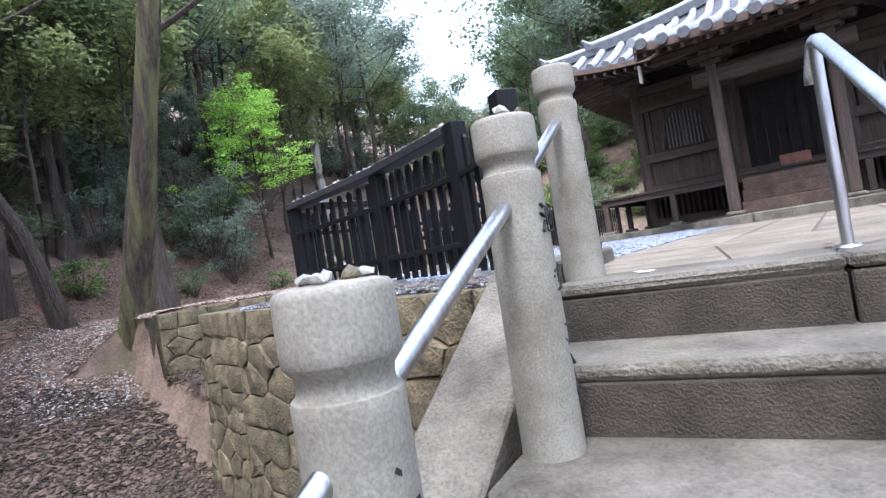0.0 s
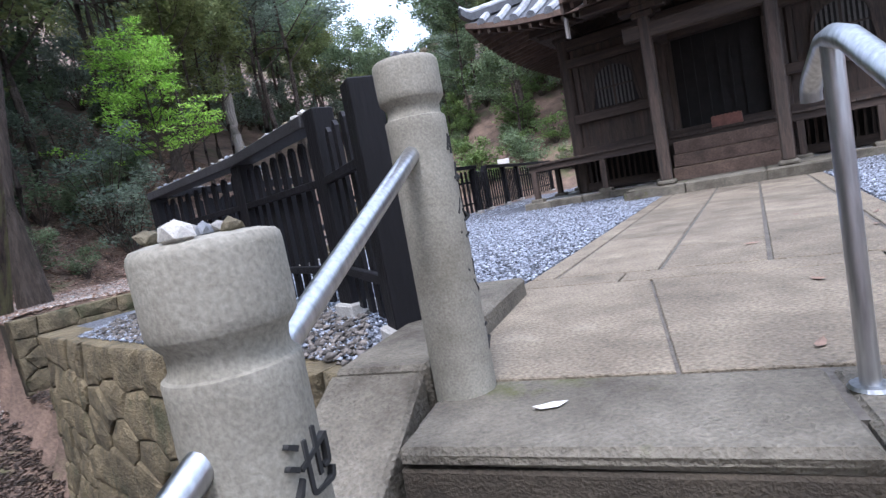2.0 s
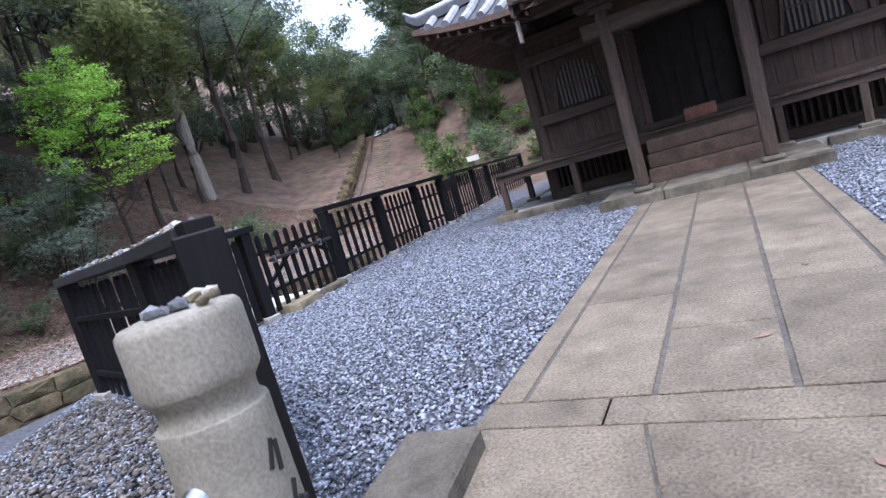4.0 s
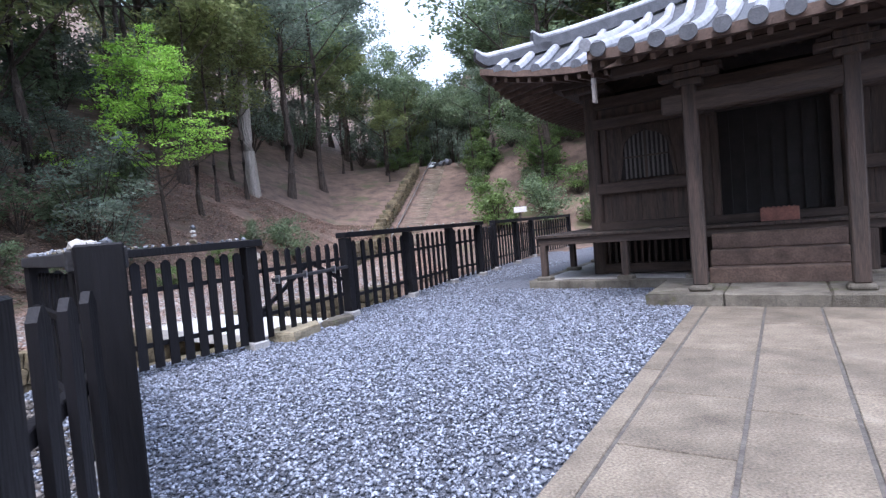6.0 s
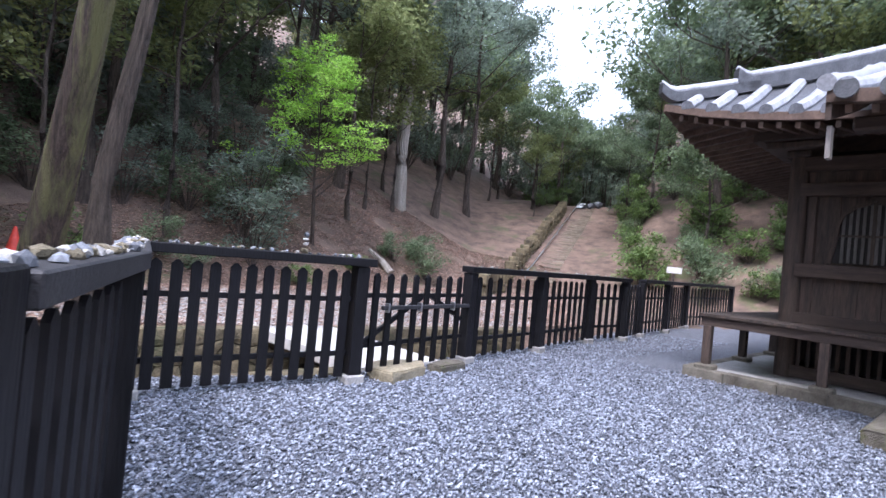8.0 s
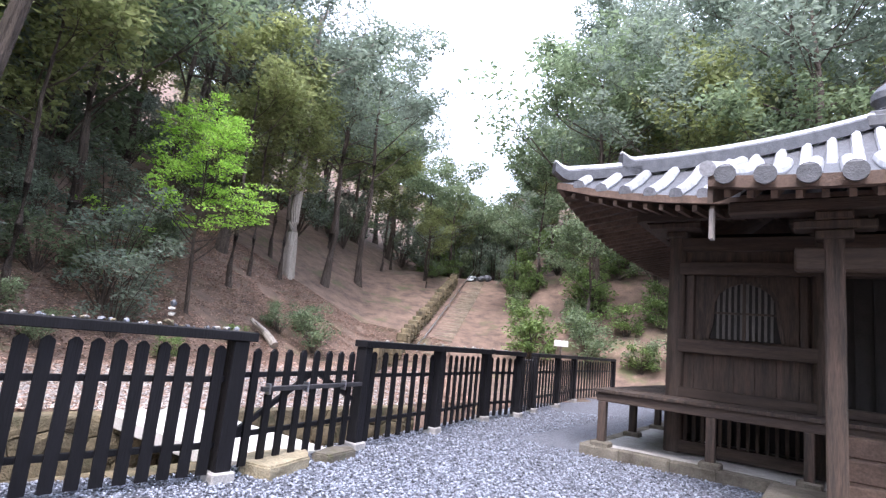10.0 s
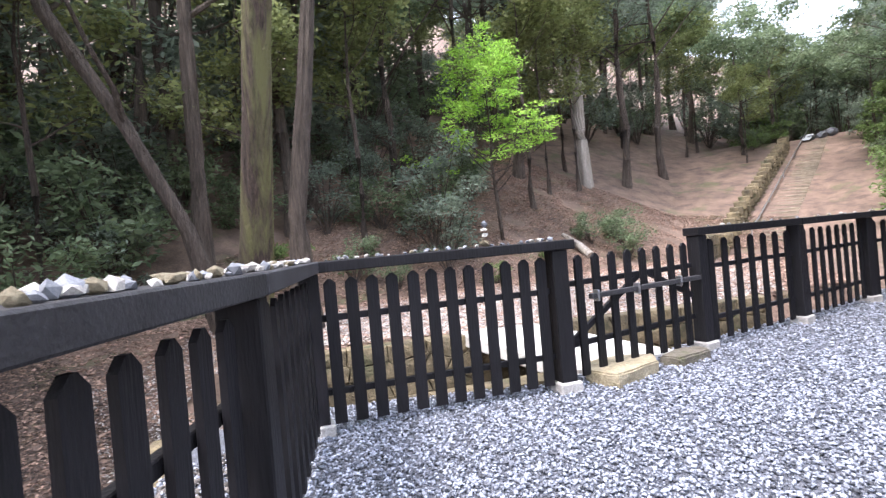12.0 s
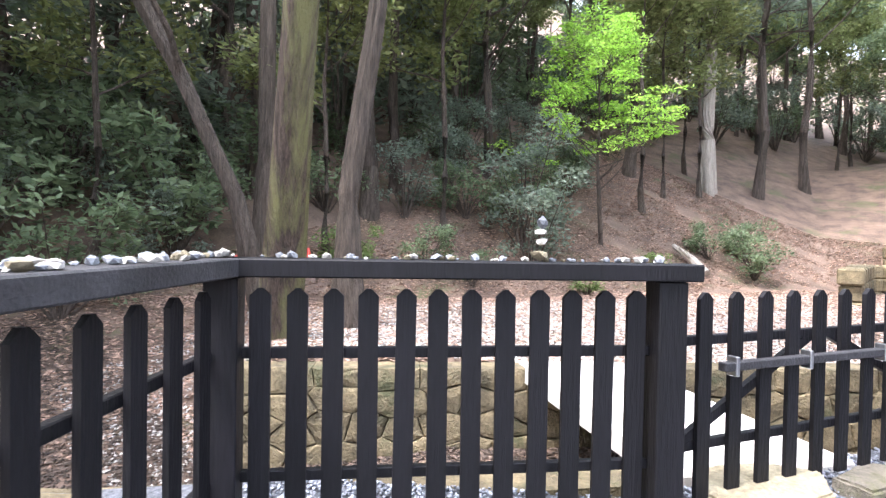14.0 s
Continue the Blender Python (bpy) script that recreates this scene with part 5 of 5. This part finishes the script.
def porch_skin(bm, lift):
    g = [[bm.verts.new((-1.82 + 3.64 * i / 12, 7.40 + 2.7 * j / 8, PZ(7.40 + 2.7 * j / 8, -1.82 + 3.64 * i / 12) + lift)) for i in range(13)] for j in range(9)]
    for j in range(8):
        for i in range(12):
            bm.faces.new((g[j][i], g[j][i + 1], g[j + 1][i + 1], g[j + 1][i]))


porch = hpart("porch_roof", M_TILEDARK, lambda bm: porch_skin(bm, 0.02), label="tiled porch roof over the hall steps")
hpart("porch_soffit", M_EAVE, lambda bm: porch_skin(bm, -0.09), porch)
hpart("eave_board", M_EAVE, lambda bm: strip(bm, [(-1.82 + 0.3033 * k, 7.44, PZ(7.44, -1.82 + 0.3033 * k) - 0.035) for k in range(13)], 0.08, 0.12), porch)
for k in range(11):
    a = -1.66 + 3.32 * k / 10
    hpart("round_tile", M_TILE, lambda bm: tube(bm, [(a, 7.33 + 2.7 * j / 22 * (1 if j % 2 else 1), PZ(7.33 + 2.7 * j / 22, a) + 0.05) for j in range(23)], [0.090 if j % 2 == 0 else 0.082 for j in range(23)], 10), porch, "", True)
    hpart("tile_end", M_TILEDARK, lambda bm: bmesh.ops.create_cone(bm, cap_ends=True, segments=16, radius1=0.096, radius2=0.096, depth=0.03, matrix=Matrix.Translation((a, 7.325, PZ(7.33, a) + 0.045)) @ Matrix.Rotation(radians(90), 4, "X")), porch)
for s in (-1, 1):
    hpart("verge_ridge", M_TILE, lambda bm: tube(bm, [(s * 1.82, 7.36 + 0.27 * j, PZ(7.36 + 0.27 * j, 1.8) + 0.10) for j in range(10)], [0.08] * 10, 12), porch, "", True)
    hpart("verge_board", M_WOODH, lambda bm: strip(bm, [(s * 1.80, 7.42 + 0.29 * j, PZ(7.42 + 0.29 * j, 1.8) - 0.12) for j in range(10)], 0.05, 0.26), porch)
    hpart("pendant_board", M_PLASTER, lambda bm: prism(bm, [(s * 1.78, 7.50), (s * 1.82, 7.50), (s * 1.82, 7.60), (s * 1.78, 7.60)], 2.62, 2.92), porch, "weathered pale pendant under the verge")
# rafters
for side in (0, 1, 3):
    for k in range(1, 40):
        s = -1 + 2 * k / 40
        p = roof_pt(side, s, 0.005, -0.14)
        w = s * EH
        if side == 0 and abs(w) < 1.75:
            q0 = 0.14
            p = roof_pt(side, s / 0.86 if abs(s / 0.86) < 1 else s, 0.14, -0.2)
        inner = max(abs(w) / EH, 0.0)
        t = min(0.40, 1 - abs(s) + 0.02)
        e = Vector((p.x, p.y, p.z))
        x, y = ((w, -EH * 0.62), (EH * 0.62, w), (-w, EH * 0.62), (-EH * 0.62, -w))[side]
        if abs(w) > EH * 0.64:
            x, y = ((w, -abs(w)), (abs(w), w), (-w, abs(w)), (-abs(w), -w))[side]
        hpart("rafter", M_EAVE, lambda bm: beam(bm, e, (x, HB + y, 3.56 + 0.14 * (abs(s) ** 3)), 0.055, 0.075), roof)
for k in range(18):
    a = -1.66 + 3.32 * k / 17
    hpart("rafter", M_EAVE, lambda bm: beam(bm, (a, 7.48, PZ(7.48, a) - 0.15), (a, 9.9, PZ(9.9, a) - 0.15), 0.055, 0.075), porch)
# offering box before the door
box_ob = thing("offering_box", HALL @ Matrix.Translation((0.05, 9.95, VZ)), "worn red-brown wooden offering box on the veranda", "box")
for k in range(7):
    bm = bmesh.new()
    box(bm, -0.22 + 0.065 * k, -0.19 + 0.065 * k, -0.13, 0.13, 0.19, 0.205)
    part("slat", bm, M_REDWOOD, box_ob)
bm = bmesh.new()
box(bm, -0.24, 0.24, -0.15, 0.15, 0.0, 0.19, 0.008)
part("body", bm, M_REDWOOD, box_ob)
# small shelf box hung on the hall's side
bm = bmesh.new()
box(bm, -0.28, 0.0, -0.3, 0.3, 0.0, 0.34, 0.01)
side_box = part("wall_box", bm, M_WOOD)
side_box.matrix_world = HALL @ Matrix.Translation((-HW - 0.13, 15.2, 1.95))
tagged(side_box, "dark timber box fixed to the side of the hall", "box")

# ---- up the valley: stairs, wall, water, sign, cones ----
AXIS = lambda y: 2.0 + 0.26 * (y - 22)
hill = thing("hillside_stairs", Matrix(), "long narrow stone stairs climbing the wooded valley", "steps", kind="structure")
random.seed(8)
for k in range(50):
    y = 20.6 + 0.36 * k
    x, y = lay(AXIS(y), y)
    z = max(ground_z(x, y), ground_z(x - 0.4, y), ground_z(x + 0.4, y)) * 0.75 + 0.145 * k * 0.25 + 0.14
    bm = bmesh.new()
    box(bm, x - 0.5, x + 0.5, y, y + 0.54, z - 0.6, z + random.uniform(-0.02, 0.02), 0.02)
    part("step_stone", bm, M_PAVE, hill)
flank = thing("valley_wall", Matrix(), "ochre stone wall beside the hillside stairs", "wall", kind="structure")
for k in range(32):
    y = 15.5 + 0.5 * k
    x, y = lay(AXIS(max(y, 18.5)) - 1.35 - 0.02 * max(0, 20 - y), y)
    z = max(ground_z(x - 0.6, y), ground_z(x, y))
    for j in range(3):
        bm = bmesh.new()
        l = random.uniform(-0.08, 0.08)
        box(bm, x - 0.22 + random.uniform(-0.04, 0.04), x + 0.22, y + l, y + 0.62 + l, z - 0.3 + 0.36 * j, z + 0.055 + 0.36 * j, 0.04)
        part("stone", bm, M_WALLSTONE, flank)
hr = thing("stair_rail", Matrix(), "thin steel rail beside the hillside stairs", "handrail")
bm = bmesh.new()
RAIL = [lay(AXIS(21 + k) - 0.75, 21.0 + k) for k in range(16)]
tube(bm, [(x, y, 0.90 + 0.403 * max(0, k - 0.3)) for k, (x, y) in enumerate(RAIL)], [0.025] * 16, 8)
part("tube", bm, M_STEEL, hr)
for k in range(0, 16, 3):
    bm = bmesh.new()
    x, y = RAIL[k]
    tube(bm, [(x, y, ground_z(x, y) - 0.3), (x, y, 0.90 + 0.403 * max(0, k - 0.3))], [0.02, 0.02], 8)
    part("post", bm, M_STEEL, hr)
bm = bmesh.new()
random.seed(3)
for k in range(60):
    y = 33 + 0.3 * k
    x, y = lay(AXIS(y) - 0.5 + 0.4 * math.sin(k * 0.7), y)
    rock(bm, random.uniform(0.4, 0.9), random.uniform(0.4, 0.8), random.uniform(0.3, 0.6), 0.2, 1, Matrix.Translation((x + random.uniform(-0.8, 0.8), y, ground_z(x, y) + 0.1)))
tagged(part("stream_rocks", bm, M_RIVERB), "grey boulders in the steep stream bed", "rocks", kind="stuff")
bm = bmesh.new()
pts = [lay(AXIS(32.5 + 0.5 * k) - 0.55 + 0.12 * math.sin(k), 32.5 + 0.5 * k) for k in range(5)]
for (x, y), (x2, y2) in zip(pts, pts[1:]):
    beam(bm, (x, y, ground_z(x, y) + 0.12), (x2, y2, ground_z(x2, y2) + 0.16), 0.4, 0.06, 0.02)
tagged(part("waterfall", bm, M_WATER), "thin white waterfall in the valley stream", "water", kind="structure")
sign = thing("sign_post", Matrix.Translation((*lay(6.3, 17.6), 0)), "small white sign board on a post beyond the fence", "sign")
sign.location.z = 0
bm = bmesh.new()
box(bm, -0.03, 0.03, -0.03, 0.03, 0, 1.45)
part("post", bm, M_BARK, sign)
bm = bmesh.new()
box(bm, -0.24, 0.24, -0.05, -0.03, 1.38, 1.58, 0.005)
part("board", bm, M_WHITE, sign)
for x, y, lying in ((-8.9, 12.2, False), (-9.6, 11.4, True)):
    cone = thing("traffic_cone", Matrix.Translation((x, y, ground_z(x, y))) @ Matrix.Rotation(radians(80) if lying else 0, 4, "X"), "red traffic cone on the leaf litter" + (", tipped over" if lying else ""), "cone")
    bm = bmesh.new()
    lathe(bm, [(0.13, 0.03), (0.03, 0.48), (0.012, 0.50)], 16)
    part("body", bm, M_RED, cone, smooth=True)
    bm = bmesh.new()
    box(bm, -0.18, 0.18, -0.18, 0.18, 0.0, 0.03, 0.01)
    part("base", bm, M_RED, cone)
bm = bmesh.new()
tube(bm, [(0, 0, 0), (-0.4, 0.25, 0.35), (-1.0, 0.5, 0.75)], [0.14, 0.12, 0.07], 9)
tube(bm, [(-0.4, 0.25, 0.35), (-0.7, 0.0, 0.7)], [0.06, 0.03], 7)
log = part("fallen_log", bm, M_BARKPALE, smooth=True)
log.matrix_world = Matrix.Translation((*lay(-3.9, 16.6), ground_z(*lay(-3.9, 16.6)) + 0.1))
tagged(log, "broken fallen branch lying on the slope", "log")
